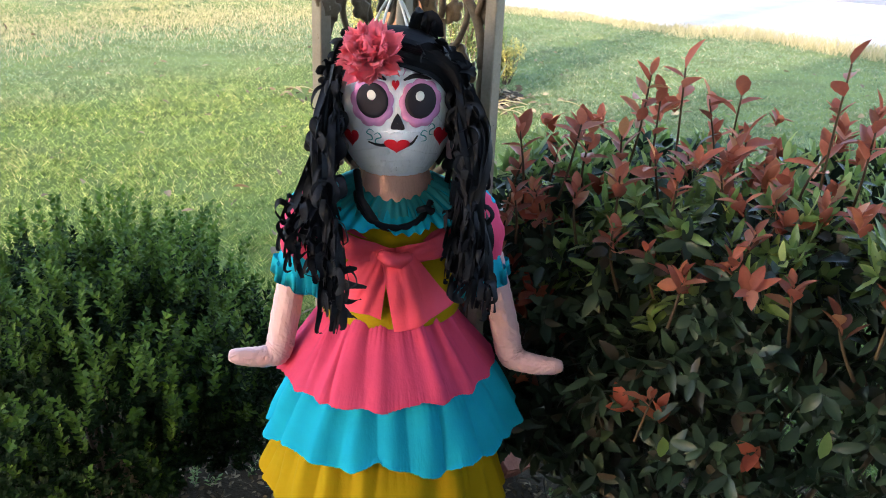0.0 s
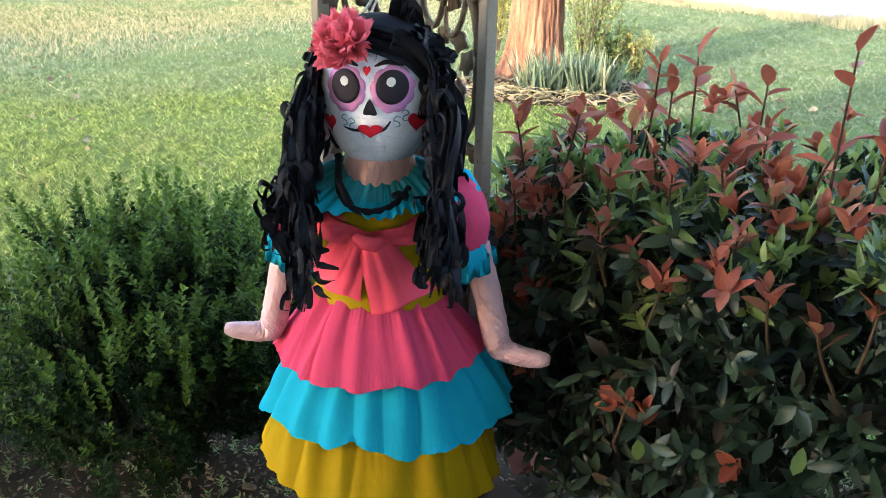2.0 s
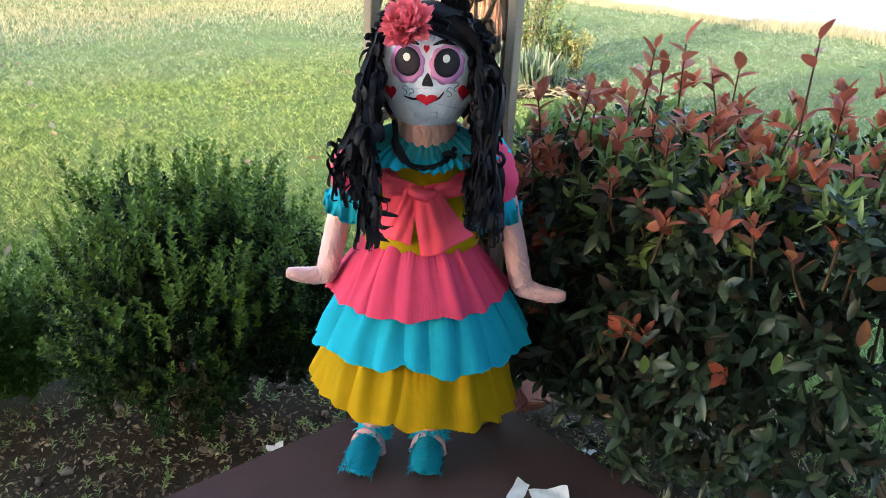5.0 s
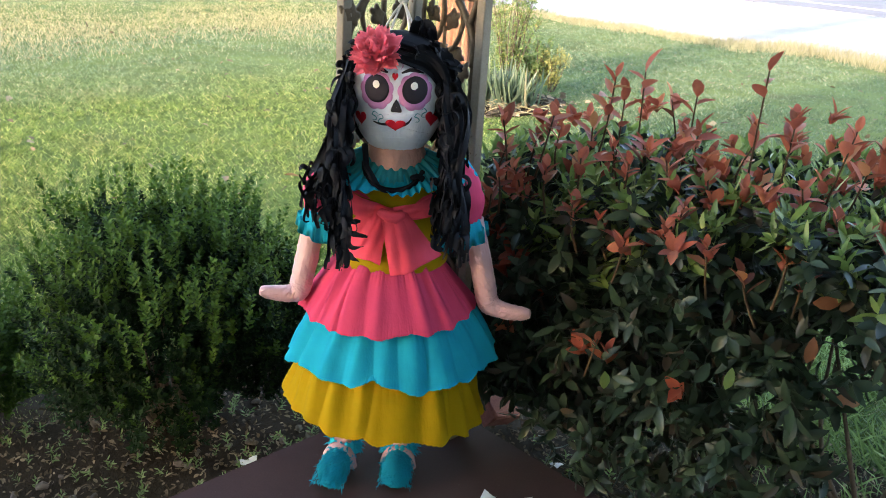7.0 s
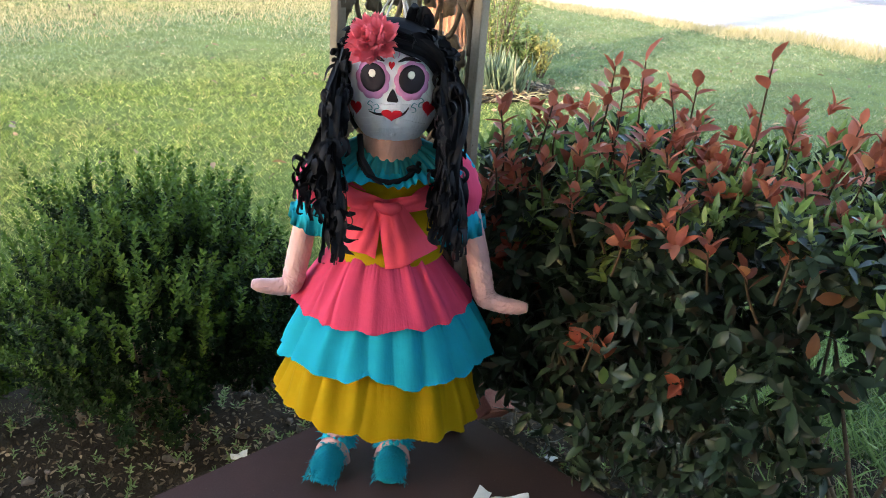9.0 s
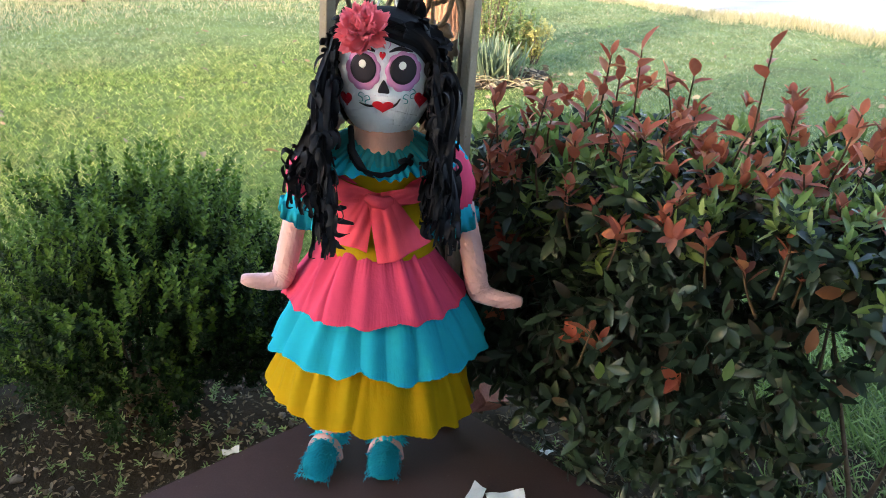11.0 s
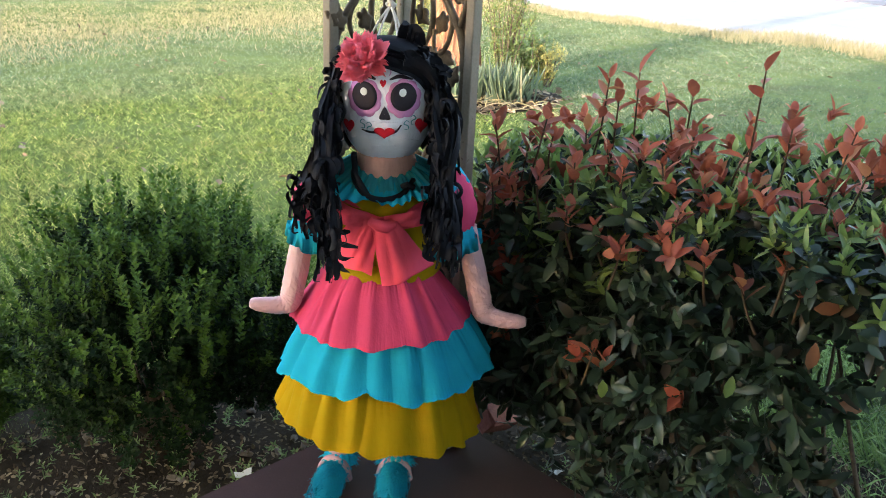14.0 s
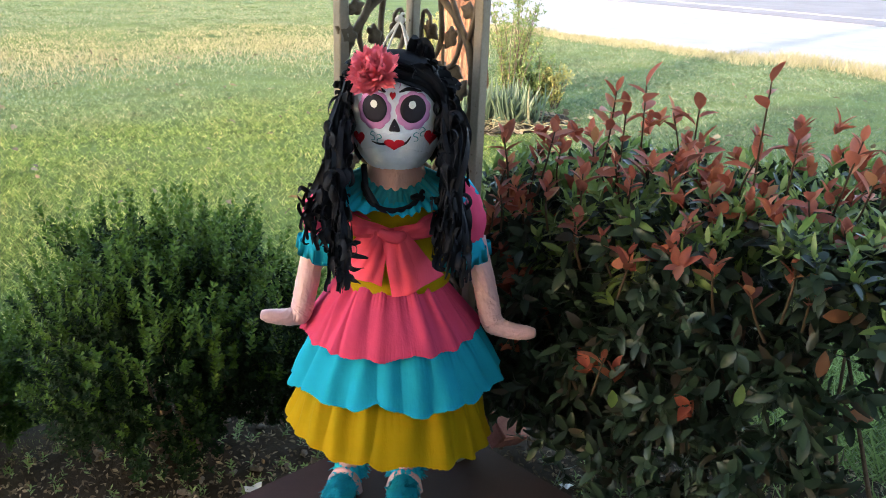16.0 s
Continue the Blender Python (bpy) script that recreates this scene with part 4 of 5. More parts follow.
    mid = cap_v[cap_f].mean(1)
    fx, fz = mid[:, 0], mid[:, 2]
    part_line = 1.010 + 0.030 * np.clip(1 - ((fx + 0.005) / 0.06) ** 2, 0, 1) - 0.45 * np.clip(fx - 0.045, 0, 1) - 0.25 * np.clip(-fx - 0.06, 0, 1)
    open_face = (mid[:, 1] < -0.012) & (fz < part_line) & (np.abs(fx + 0.002) < 0.1005)
    pile.add(cap_v, cap_f[~open_face & (fz > 0.83)], M_BLACK)
    # the combed front edge, swept from the flower to the temple
    for i in range(9):
        q = i / 8
        xs = np.linspace(-0.050, 0.090 + 0.008 * q, 9)
        zs = 1.030 + 0.028 * q - (0.030 + 0.012 * (1 - q)) * ((xs + 0.05) / 0.14) ** 2 - 0.030 * np.clip((xs - 0.055) / 0.04, 0, 1) ** 2
        line = [(x, float(face_y(np.array(x), np.array(z), 0.012 - 0.004 * abs(x) / 0.1)), z) for x, z in zip(xs, zs)]
        ribbon(pile, line, 0.020, 0.001, 0.05, M_BLACK, 80 + i, 24)
    # broad combed strips over the crown, from the parting by the flower
    for i in range(26):
        q = i / 25
        a = radians(-8 + 150 * q)
        start = np.array([-0.035 + rg.normal(0, 0.006), -0.062 + 0.10 * q, 1.052 + 0.012 * math.sin(3.1 * q)])
        end = np.array([0.104 * math.cos(a * 0.35), -0.075 + 0.15 * q, 0.975 - 0.07 * q])
        m1 = start * 0.6 + end * 0.4 + np.array([0.005, -0.012 * (1 - q), 0.017 + rg.normal(0, 0.004)])
        m2 = start * 0.25 + end * 0.75 + np.array([0.014, -0.010 * (1 - q), 0.020 + rg.normal(0, 0.005)])
        ribbon(pile, [start, m1, m2, end], rg.uniform(0.014, 0.024), 0.003, 0.35, M_BLACK, 100 + i, 22)
        if i % 2 == 0:
            st2 = start + np.array([-0.02, 0.01, 0.002])
            e2 = np.array([-0.106, -0.055 + 0.13 * q, 0.985 - 0.05 * q])
            ribbon(pile, [st2, st2 * 0.5 + e2 * 0.5 + np.array([-0.012, 0, 0.022]), e2], 0.024, 0.002, 0.15, M_BLACK, 140 + i, 18)
    for i in range(150):
        a, h = rg.uniform(-1.2, 3.4), rg.uniform(0.25, 0.95)
        nrm = np.array([math.cos(a) * math.cos(h), math.sin(a) * math.cos(h) * 0.95, math.sin(h)])
        if nrm[1] < -0.35 and nrm[2] < 0.72:
            continue
        c0 = HEAD_C + np.array([0.110, 0.108, 0.120]) * nrm
        go = unit(np.array([nrm[0], nrm[1], -0.5]) + rg.normal(0, 0.4, 3))
        ln = rg.uniform(0.022, 0.04)
        ribbon(pile, [c0, c0 + go * ln * 0.5 + nrm * 0.010, c0 + go * ln + nrm * 0.004], rg.uniform(0.010, 0.018), 0.002, 0.4, M_BLACK, 600 + i, 10)
    for i in range(5):
        ribbon(pile, [(0.020 + 0.008 * i, 0.0, 1.050), (0.030 + 0.008 * i, -0.01, 1.100 - 0.004 * i), (0.055 + 0.006 * i, 0.0, 1.058)], 0.022, 0.004, 0.4, M_BLACK, 160 + i, 16)
    # falling locks on both sides
    count = 0
    for sx, num in ((-1, 64), (1, 66)):
        for i in range(num):
            q = rg.random()
            depth = rg.uniform(-0.085, 0.06)
            top = np.array([sx * (0.092 + 0.014 * rg.random()), depth * 0.9, 1.02 - 0.10 * rg.random()])
            over_shoulder = depth < 0.0
            out = sx * (rg.uniform(0.085, 0.190) if sx < 0 else rg.uniform(0.095, 0.168))
            low = rg.uniform(0.63, 0.775)
            if sx < 0 and rg.random() < 0.22:
                out, low, depth = -rg.uniform(0.085, 0.115), rg.uniform(0.60, 0.68), -0.125
            elif sx > 0 and rg.random() < 0.25:
                out, low, depth = rg.uniform(0.122, 0.158), rg.uniform(0.60, 0.68), -0.11
            far = max(abs(out) - 0.10, 0) / 0.11
            low = low + 0.03 * far
            y_end = depth - 0.045 * (1 - far) - 0.045
            y_end = min(y_end, -0.075) if over_shoulder else y_end
            p1 = np.array([rg.uniform(-0.134, -0.100) if sx < 0 else rg.uniform(0.100, 0.152), depth - 0.01, 0.90 + rg.uniform(-0.03, 0.03)])
            p2 = np.array([out * 0.55 + sx * 0.055, (depth + y_end) / 2 - 0.015, 0.79 + rg.uniform(-0.02, 0.03)])
            p3 = np.array([out, y_end - 0.008, (low + 0.78) / 2])
            p4 = np.array([out + rg.normal(0, 0.008), y_end, low])
            ribbon(pile, [top, p1, p2, p3, p4], rg.uniform(0.009, 0.018), rg.uniform(0.002, 0.006), rg.uniform(0.5, 2.4), M_BLACK, 200 + count, 60)
            count += 1
            line = smooth_path([top, p1, p2, p3, p4], 30)
            for k in range(3):
                c0 = line[int(rg.integers(2, 29))] + rg.normal(0, 0.006, 3)
                go = unit(np.array([sx * rg.uniform(-0.7, 0.55), -rg.uniform(0.0, 0.9), rg.uniform(-1.0, 0.4)]))
                ln = rg.uniform(0.022, 0.046)
                ribbon(pile, [c0, c0 + go * ln * 0.6 + [0, 0, 0.006], c0 + go * ln * 0.9 + [0, 0, -0.012], c0 + go * ln * 0.45 + [0, 0, -0.030]], rg.uniform(0.007, 0.014), 0.002, rg.uniform(0.1, 0.5), M_BLACK, 1000 + 6 * count + k, 14)
    # ragged ends of the front lock, standing out sideways
    for i in range(4):
        z = 0.605 + 0.028 * i
        ribbon(pile, [(-0.092, -0.150, z + 0.012), (-0.078, -0.160, z), (-0.062 + 0.008 * (i % 3), -0.156, z - 0.006 + 0.006 * (i % 2))], 0.013, 0.002, 0.5, M_BLACK, 420 + i, 10)
    # tissue flower
    fc = np.array([-0.046, -0.092, 1.034])
    ax = unit(np.array([-0.12, -0.86, 0.42]))
    e1 = unit(np.cross(ax, [0, 0, 1.0]))
    e2 = np.cross(e1, ax)
    for i in range(84):
        q = math.sqrt((i + 0.5) / 84)
        a = i * 2.39996
        d = unit(ax * (1.15 - 1.05 * q) + (math.cos(a) * e1 + math.sin(a) * e2) * (0.10 + q * 1.30))
        ln = 0.049 * (0.75 + 0.5 * rg.random()) * (0.80 + 0.32 * q)
        w = 0.024 * (0.75 + 0.5 * rg.random())
        b0 = fc - ax * 0.006
        side = unit(np.cross(d, ax + rg.normal(0, 0.25, 3)))
        up = np.cross(side, d)
        rows = []
        for s, k in ((0.1, 0.25), (0.45, 0.8), (0.75, 1.0), (1.0, 0.22)):
            for c in (-1, -0.5, 0, 0.5, 1):
                crink = 0.0045 * math.sin(c * 5 + a * 3) * s + 0.008 * s * s * (abs(c) - 0.4)
                tip = (0.006 if (round(c * 2) % 2) else 0.0) if s == 1.0 else 0
                rows.append(b0 + d * ln * (s) - d * tip + side * (c * w * 0.5 * k) + up * (crink + 0.010 * s * s))
        pile.add(rows, grid_faces(4, 5), M_FLOWER)
    ob = new("pinata_doll", pile.mesh("pinata_doll"))
    ob.matrix_basis = pose(-0.07, 1.468, 0.0, 0, 0, 4)
    return tagged(ob, "crepe paper pinata doll in tiered pink, turquoise and yellow dress", "pinata")


paper_doll()


# ---- string by which the doll hangs ----
def hanging_string():
    root = thing("hanging_string", (-0.083, 1.60, 1.122))
    part("knot", merged([tube([(-0.008, 0, 0), (0, -0.004, 0.006), (0.008, 0, 0.001), (0.002, 0.004, -0.005)], 0.006, 8, 0.06, 2), tube([(0.004, -0.003, -0.006), (0, -0.006, 0.002), (-0.004, -0.002, 0.009)], 0.005, 8, 0.06, 3), tube([(0, 0, 0.004), (0, 0.03, 0.012), (0.0, 0.075, 0.010)], 0.003, 6)]), M_STRING, root)
    for end in ((-0.040, -0.085, -0.075), (-0.020, -0.10, -0.075), (0.045, -0.11, -0.070), (0.03, -0.10, -0.06)):
        e = np.array(end)
        part("strand", tube(smooth_path([(0, 0, 0), e * 0.5 + [0, 0.005, 0.006], e], 10), 0.0026, 6), M_STRING, root)
    return tagged(root, "knotted white cotton string tied to the iron vine", "string")


hanging_string()


# ---- shrubs by the porch ----
def sprigs(centres, ways, per, leaf_len, leaf_wid, spacing, rg, spread=0.9, shape="small", fold=0.3, droop=0.1, loose=0.15):
    """Leaves in turned pairs along many short twigs: base, way, normal, length, width."""
    B, W, N = [], [], []
    n = len(centres)
    a = unit(np.cross(ways, rg.normal(size=(n, 3))))
    b = np.cross(ways, a)
    for k in range(per):
        ph = (k // 2) * 1.57 + (k % 2) * np.pi + rg.normal(0, 0.35, n)
        out = np.cos(ph)[:, None] * a + np.sin(ph)[:, None] * b
        B.append(centres + ways * (k // 2 + (k % 2) * 0.2) * spacing)
        W.append(unit(ways * (1.1 - 0.4 * rg.random((n, 1))) + out * spread + rg.normal(0, loose, (n, 3))))
        N.append(unit(ways - 0.5 * out + rg.normal(0, 0.2, (n, 3))))
    B, W, N = np.concatenate(B), np.concatenate(W), np.concatenate(N)
    m = len(B)
    return leaves(B, W, N, leaf_len * rg.uniform(0.7, 1.2, m), leaf_wid * rg.uniform(0.75, 1.2, m), shape, fold, droop)


def boxwood(x, y, wide, deep, top, seed, count, tall=1.0, dark=M_BOX, label="unclipped dark green boxwood bush with upright twigs"):
    """An unclipped boxwood: many stems from one foot, sprays of small leaves in tufts, a ragged outline."""
    rg = np.random.default_rng(seed)
    root = thing("boxwood_bush", (x, y, GROUND))
    height = top - GROUND
    for i in range(34):
        a = rg.uniform(0, 6.28)
        r = math.sqrt(rg.random())
        end = np.array([wide * 0.8 * r * math.cos(a), deep * 0.8 * r * math.sin(a), height * (0.9 - 0.35 * r) * rg.uniform(0.7, 1)])
        foot = np.array([0.06 * math.cos(a), 0.06 * math.sin(a), -0.01])
        part("stem", tube(smooth_path([foot, foot * 0.5 + end * 0.4 + [0, 0, 0.04] + rg.normal(0, 0.02, 3), end], 9), np.linspace(0.009, 0.0025, 9), 6, 0.05, i), M_TWIG, root)

    def crown(d, rad):
        lump = 1 + 0.13 * np.sin(5 * d[:, 0] + 3 + seed) * np.sin(4 * d[:, 1] + 1) + 0.10 * np.sin(9 * d[:, 0] - 6 * d[:, 1]) + 0.07 * np.sin(13 * d[:, 2] + 7 * d[:, 0])
        c = np.stack([d[:, 0] * wide * rad * lump, d[:, 1] * deep * rad * lump, height * 0.42 + d[:, 2] * height * 0.47 * rad * lump], 1)
        c[:, :2] *= (0.74 + 0.26 * np.clip(c[:, 2] / (0.5 * height), 0, 1))[:, None]
        return c
    # dark inner leaves
    d = unit(rg.normal(size=(count, 3)))
    d[:, 2] = np.abs(d[:, 2]) * 1.65 - 0.68
    c = crown(d, rg.uniform(0.30, 0.80, count) ** 0.6)
    c = c[c[:, 2] > 0.03]
    way = unit(np.stack([c[:, 0], c[:, 1], np.full(len(c), 0.42)], 1) + rg.normal(0, 0.30, (len(c), 3)))
    inner = sprigs(c, way, 12, 0.0165, 0.0095, 0.0085, rg, 0.9)
    # plumes: upright shoots with side twigs, which leave dark gaps between them
    m = round(430 * tall)
    d = unit(rg.normal(size=(m, 3)))
    d[:, 2] = np.abs(d[:, 2]) * 1.65 - 0.62
    foot = crown(d, rg.uniform(0.62, 0.90, m))
    foot[:, 2] -= 0.04
    foot = foot[foot[:, 2] > 0.03]
    m = len(foot)
    lead = unit(np.stack([foot[:, 0] * 0.75, foot[:, 1] * 0.75, np.full(m, 0.62)], 1) + rg.normal(0, 0.13, (m, 3)))
    long = rg.uniform(0.10, 0.20, m)
    B, W, S = [], [], []
    for k in range(12):
        q = (k + 0.5) / 12
        side = unit(np.cross(lead, rg.normal(size=(m, 3))))
        B.append(foot + lead * (long * q)[:, None] + side * (0.012 * (1 - q)))
        W.append(unit(lead + side * (0.75 * (1 - 0.8 * q))))
        S.append(np.full(m, q))
    B, W, S = np.concatenate(B), np.concatenate(W), np.concatenate(S)
    # more light tips higher up, so the crown's top looks lit
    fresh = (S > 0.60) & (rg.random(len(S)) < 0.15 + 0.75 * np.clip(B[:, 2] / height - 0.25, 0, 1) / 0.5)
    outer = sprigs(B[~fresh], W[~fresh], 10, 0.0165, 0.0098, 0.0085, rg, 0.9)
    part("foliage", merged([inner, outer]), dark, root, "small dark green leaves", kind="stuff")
    part("young_lit_foliage", sprigs(B[fresh], W[fresh], 10, 0.0165, 0.0098, 0.0085, rg, 0.9), M_BOX_TIP, root, "lighter green twig tips, young and lit", kind="stuff")
    # upright shoots that break the outline
    k = round(170 * tall)
    a, r = rg.uniform(0, 6.28, k), np.sqrt(rg.random(k)) * 0.88
    tips = np.stack([wide * r * np.cos(a), deep * r * np.sin(a), height * (0.90 - 0.34 * r ** 2) + rg.uniform(-0.14, 0.045, k)], 1)
    ways = unit(np.stack([0.42 * np.cos(a) * r, 0.42 * np.sin(a) * r, np.ones(k)], 1) + rg.normal(0, 0.10, (k, 3)))
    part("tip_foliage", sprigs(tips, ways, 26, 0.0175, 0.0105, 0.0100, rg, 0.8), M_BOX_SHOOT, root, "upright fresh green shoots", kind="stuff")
    return tagged(root, label, "bush")


boxwood(-0.75, 1.80, 0.47, 0.43, 0.56, 1, 2600)
boxwood(-1.46, 1.66, 0.34, 0.32, 0.26, 5, 900, 0.4, M_BOX_TIP, "low light green bush beside the boxwood")


SINGLE_LEAVES = [
    ((0.655, 1.165, 0.445), M_PHO_YOUNG, 0.9, (0.2, 0.1, 1.0), "bright green leaf"),
    ((0.600, 1.19, 0.44), M_PHO, 1.0, (0.5, 0.0, 1.0), "green leaf"),
    ((0.895, 1.22, 0.415), M_RUST, 1.3, (1.0, 0.1, -0.1), "rust orange leaf"),
    ((0.818, 1.205, 0.50), M_RUST, 1.1, (0.1, 0.0, 1.0), "curled brown leaf"),
    ((0.800, 1.20, 0.635), M_RUST, 1.1, (1.0, 0.0, 0.1), "red leaf"),
    ((0.770, 1.17, 0.655), M_IRIS, 0.9, (0.3, 0.1, 1.0), "grey-green leaf"),
    ((0.880, 1.17, 0.60), M_IRIS, 1.0, (0.2, 0.1, 1.0), "grey-green leaf"),
    ((0.430, 1.28, 0.40), M_PHO_YOUNG, 0.9, (0.1, 0.0, -1.0), "green hanging leaf"),
]


def photinia():
    """A red-tipped photinia hedge along the porch edge."""
    rg = np.random.default_rng(11)
    o = plan(-0.40, 1.2)
    root = thing("photinia_hedge", (o.x, o.y, GROUND))
    base = np.array([o.x, o.y, GROUND])

    def spot(a, b, z):
        p = np.array([[U.x, U.y], [V.x, V.y]])
        q = np.array([CORNER.x, CORNER.y]) + np.stack([a, b], -1) @ p
        return np.concatenate([q, np.asarray(z)[..., None]], -1) - base
    # trunks and limbs
    woods = []
    for b0 in (0.45, 0.75, 1.1, 1.5, 1.9):
        foot = spot(np.array(-0.46 - 0.35 * max(0, b0 - 0.75)), np.array(b0), np.array(GROUND - 0.02))
        for i in range(5):
            end = spot(np.array(rg.uniform(-0.75, -0.12) - 0.35 * max(0, b0 - 0.75)), np.array(b0 + rg.uniform(-0.3, 0.3)), np.array(rg.uniform(0.45, 0.72)))
            way = smooth_path([foot + rg.normal(0, 0.015, 3) * [1, 1, 0], foot * 0.6 + end * 0.4 + rg.normal(0, 0.05, 3), end], 10)
            woods.append(tube(way, np.linspace(0.009, 0.003, 10), 7, 0.05, i))
    for v in woods:
        part("limb", v, M_TWIG, root)
    # a low bare branch that leans out over the slab
    branch = smooth_path([spot(np.array(-0.30), np.array(0.62), np.array(-0.15)), spot(np.array(-0.14), np.array(0.56), np.array(0.05)), spot(np.array(-0.06), np.array(0.50), np.array(0.22)), spot(np.array(-0.05), np.array(0.36), np.array(0.42))], 14)
    part("branch", tube(branch, np.linspace(0.008, 0.004, 14), 8, 0.06, 3), M_TWIG, root, "bare grey branch")
    # dense foliage
    n = 11500
    a = rg.uniform(-1.30, 0.02, n)
    b = rg.uniform(-0.04, 2.35, n)
    z = -0.14 + 0.87 * rg.random(n) ** 0.80
    near = 900
    a[:near], b[:near], z[:near] = rg.uniform(-0.55, 0.0, near), rg.uniform(0.0, 0.45, near), rg.uniform(-0.05, 0.58, near)
    edge = np.minimum.reduce([(0.05 - a) / 0.25, (0.80 - z) / 0.25, (b + 0.05) / 0.2])
    keep = (rg.random(n) < 1.15 - 0.55 * np.clip(edge, 0, 1)) & (rg.random(n) < 0.80 + 1.1 * np.clip(z, 0, 1))
    # rounded shoulders
    shoulder = np.clip((z - 0.55) / 0.25, 0, 1)
    keep &= (a < 0.02 - 0.10 * shoulder) & (b > 0.02 + 0.14 * shoulder)
    # the foot draws in from the slab
    keep &= a < -0.10 + 0.45 * np.clip(z + 0.12, 0, 0.4) - 0.12 * np.clip(0.5 - b, 0, 0.4)
    # past the slab the hedge runs on square to the lawn
    wy = CORNER.y + U.y * a + V.y * b
    keep &= (wy > 1.16 + 0.10 * np.sin(9 * b) * np.sin(11 * z + 1)) & (wy < 2.05)
    # past the slab's end the foot is bare, with grass below
    wx = CORNER.x + U.x * a + V.x * b
    keep &= z > 0.42 * np.clip((wx - 0.76) / 0.22, 0, 1) - 0.1 + 0.14 * rg.random(n)
    # a gap by the slab where a brick leans
    keep &= ~((wx < 0.36) & (z < 0.10))
    a, b, z = a[keep], b[keep], z[keep]
    c = spot(a, b, z)
    outward = np.stack([(a + 0.40), np.zeros(len(a))], -1)
    flatway = outward[:, :1] * np.array([[U.x, U.y]])
    way = unit(np.concatenate([flatway * 1.6, (0.25 + 0.9 * np.clip(z - 0.2, 0, 1))[:, None]], 1) + rg.normal(0, 0.40, (len(a), 3)))
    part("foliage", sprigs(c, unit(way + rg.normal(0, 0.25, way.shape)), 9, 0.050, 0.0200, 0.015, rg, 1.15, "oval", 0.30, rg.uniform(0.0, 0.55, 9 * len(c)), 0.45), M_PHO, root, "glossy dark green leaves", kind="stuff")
    # pale leaves on top: young growth, and brightness for the lit crown
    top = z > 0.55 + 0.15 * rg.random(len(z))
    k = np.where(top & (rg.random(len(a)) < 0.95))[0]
    part("young_lit_foliage", sprigs(c[k] + [0, 0, 0.025], way[k], 8, 0.052, 0.0150, 0.012, rg, 0.75, "oval", 0.35, 0.1, 0.3), M_PHO_YOUNG, root, "light green young and lit leaves", kind="stuff")
    # fresh leaves at the end by the column
    ya, yb, yz = rg.uniform(-0.40, 0.0, 110), rg.uniform(0.06, 0.62, 110), rg.uniform(0.52, 0.75, 110)
    part("young_lit_foliage", sprigs(spot(ya, yb, yz), unit(rg.normal(0, 0.35, (110, 3)) + [0, -0.3, 1]), 8, 0.050, 0.0165, 0.012, rg, 0.8, "oval", 0.35, 0.15, 0.35), M_PHO_YOUNG, root, "light green young and lit leaves", kind="stuff")
    # bronze and red rosettes joined, among the top leaves
    m = 165
    ra, rb = rg.uniform(-1.1, -0.02, m), rg.uniform(0.12, 2.3, m)
    rz = 0.72 + 0.11 * rg.random(m)
    low = rg.random(m) < 0.13
    ra[low], rz[low] = rg.uniform(-0.06, 0.04, low.sum()), rg.uniform(0.35, 0.70, low.sum())
    ra[:34], rb[:34], rz[:34] = rg.uniform(-0.25, 0.02, 34), rg.uniform(0.06, 0.42, 34), rg.uniform(0.30, 0.72, 34)
    low[:34] = True
    fits = CORNER.y + U.y * ra + V.y * rb > 1.2
    ra, rb, rz, low = ra[fits], rb[fits], rz[fits], low[fits]
    m = len(ra)
    rc = spot(ra, rb, rz)
    rw = unit(np.stack([np.zeros(m), np.zeros(m), np.ones(m)], 1) + np.where(low[:, None], np.array([[-0.45, -0.5, 0]]), 0) + rg.normal(0, 0.2, (m, 3)))
    part("bronze_foliage", sprigs(rc, rw, 6, 0.050, 0.0235, 0.011, rg, 0.75, "oval", 0.4, 0.15, 0.35), M_PHO_RED2, root, "coppery red young leaves", kind="stuff")
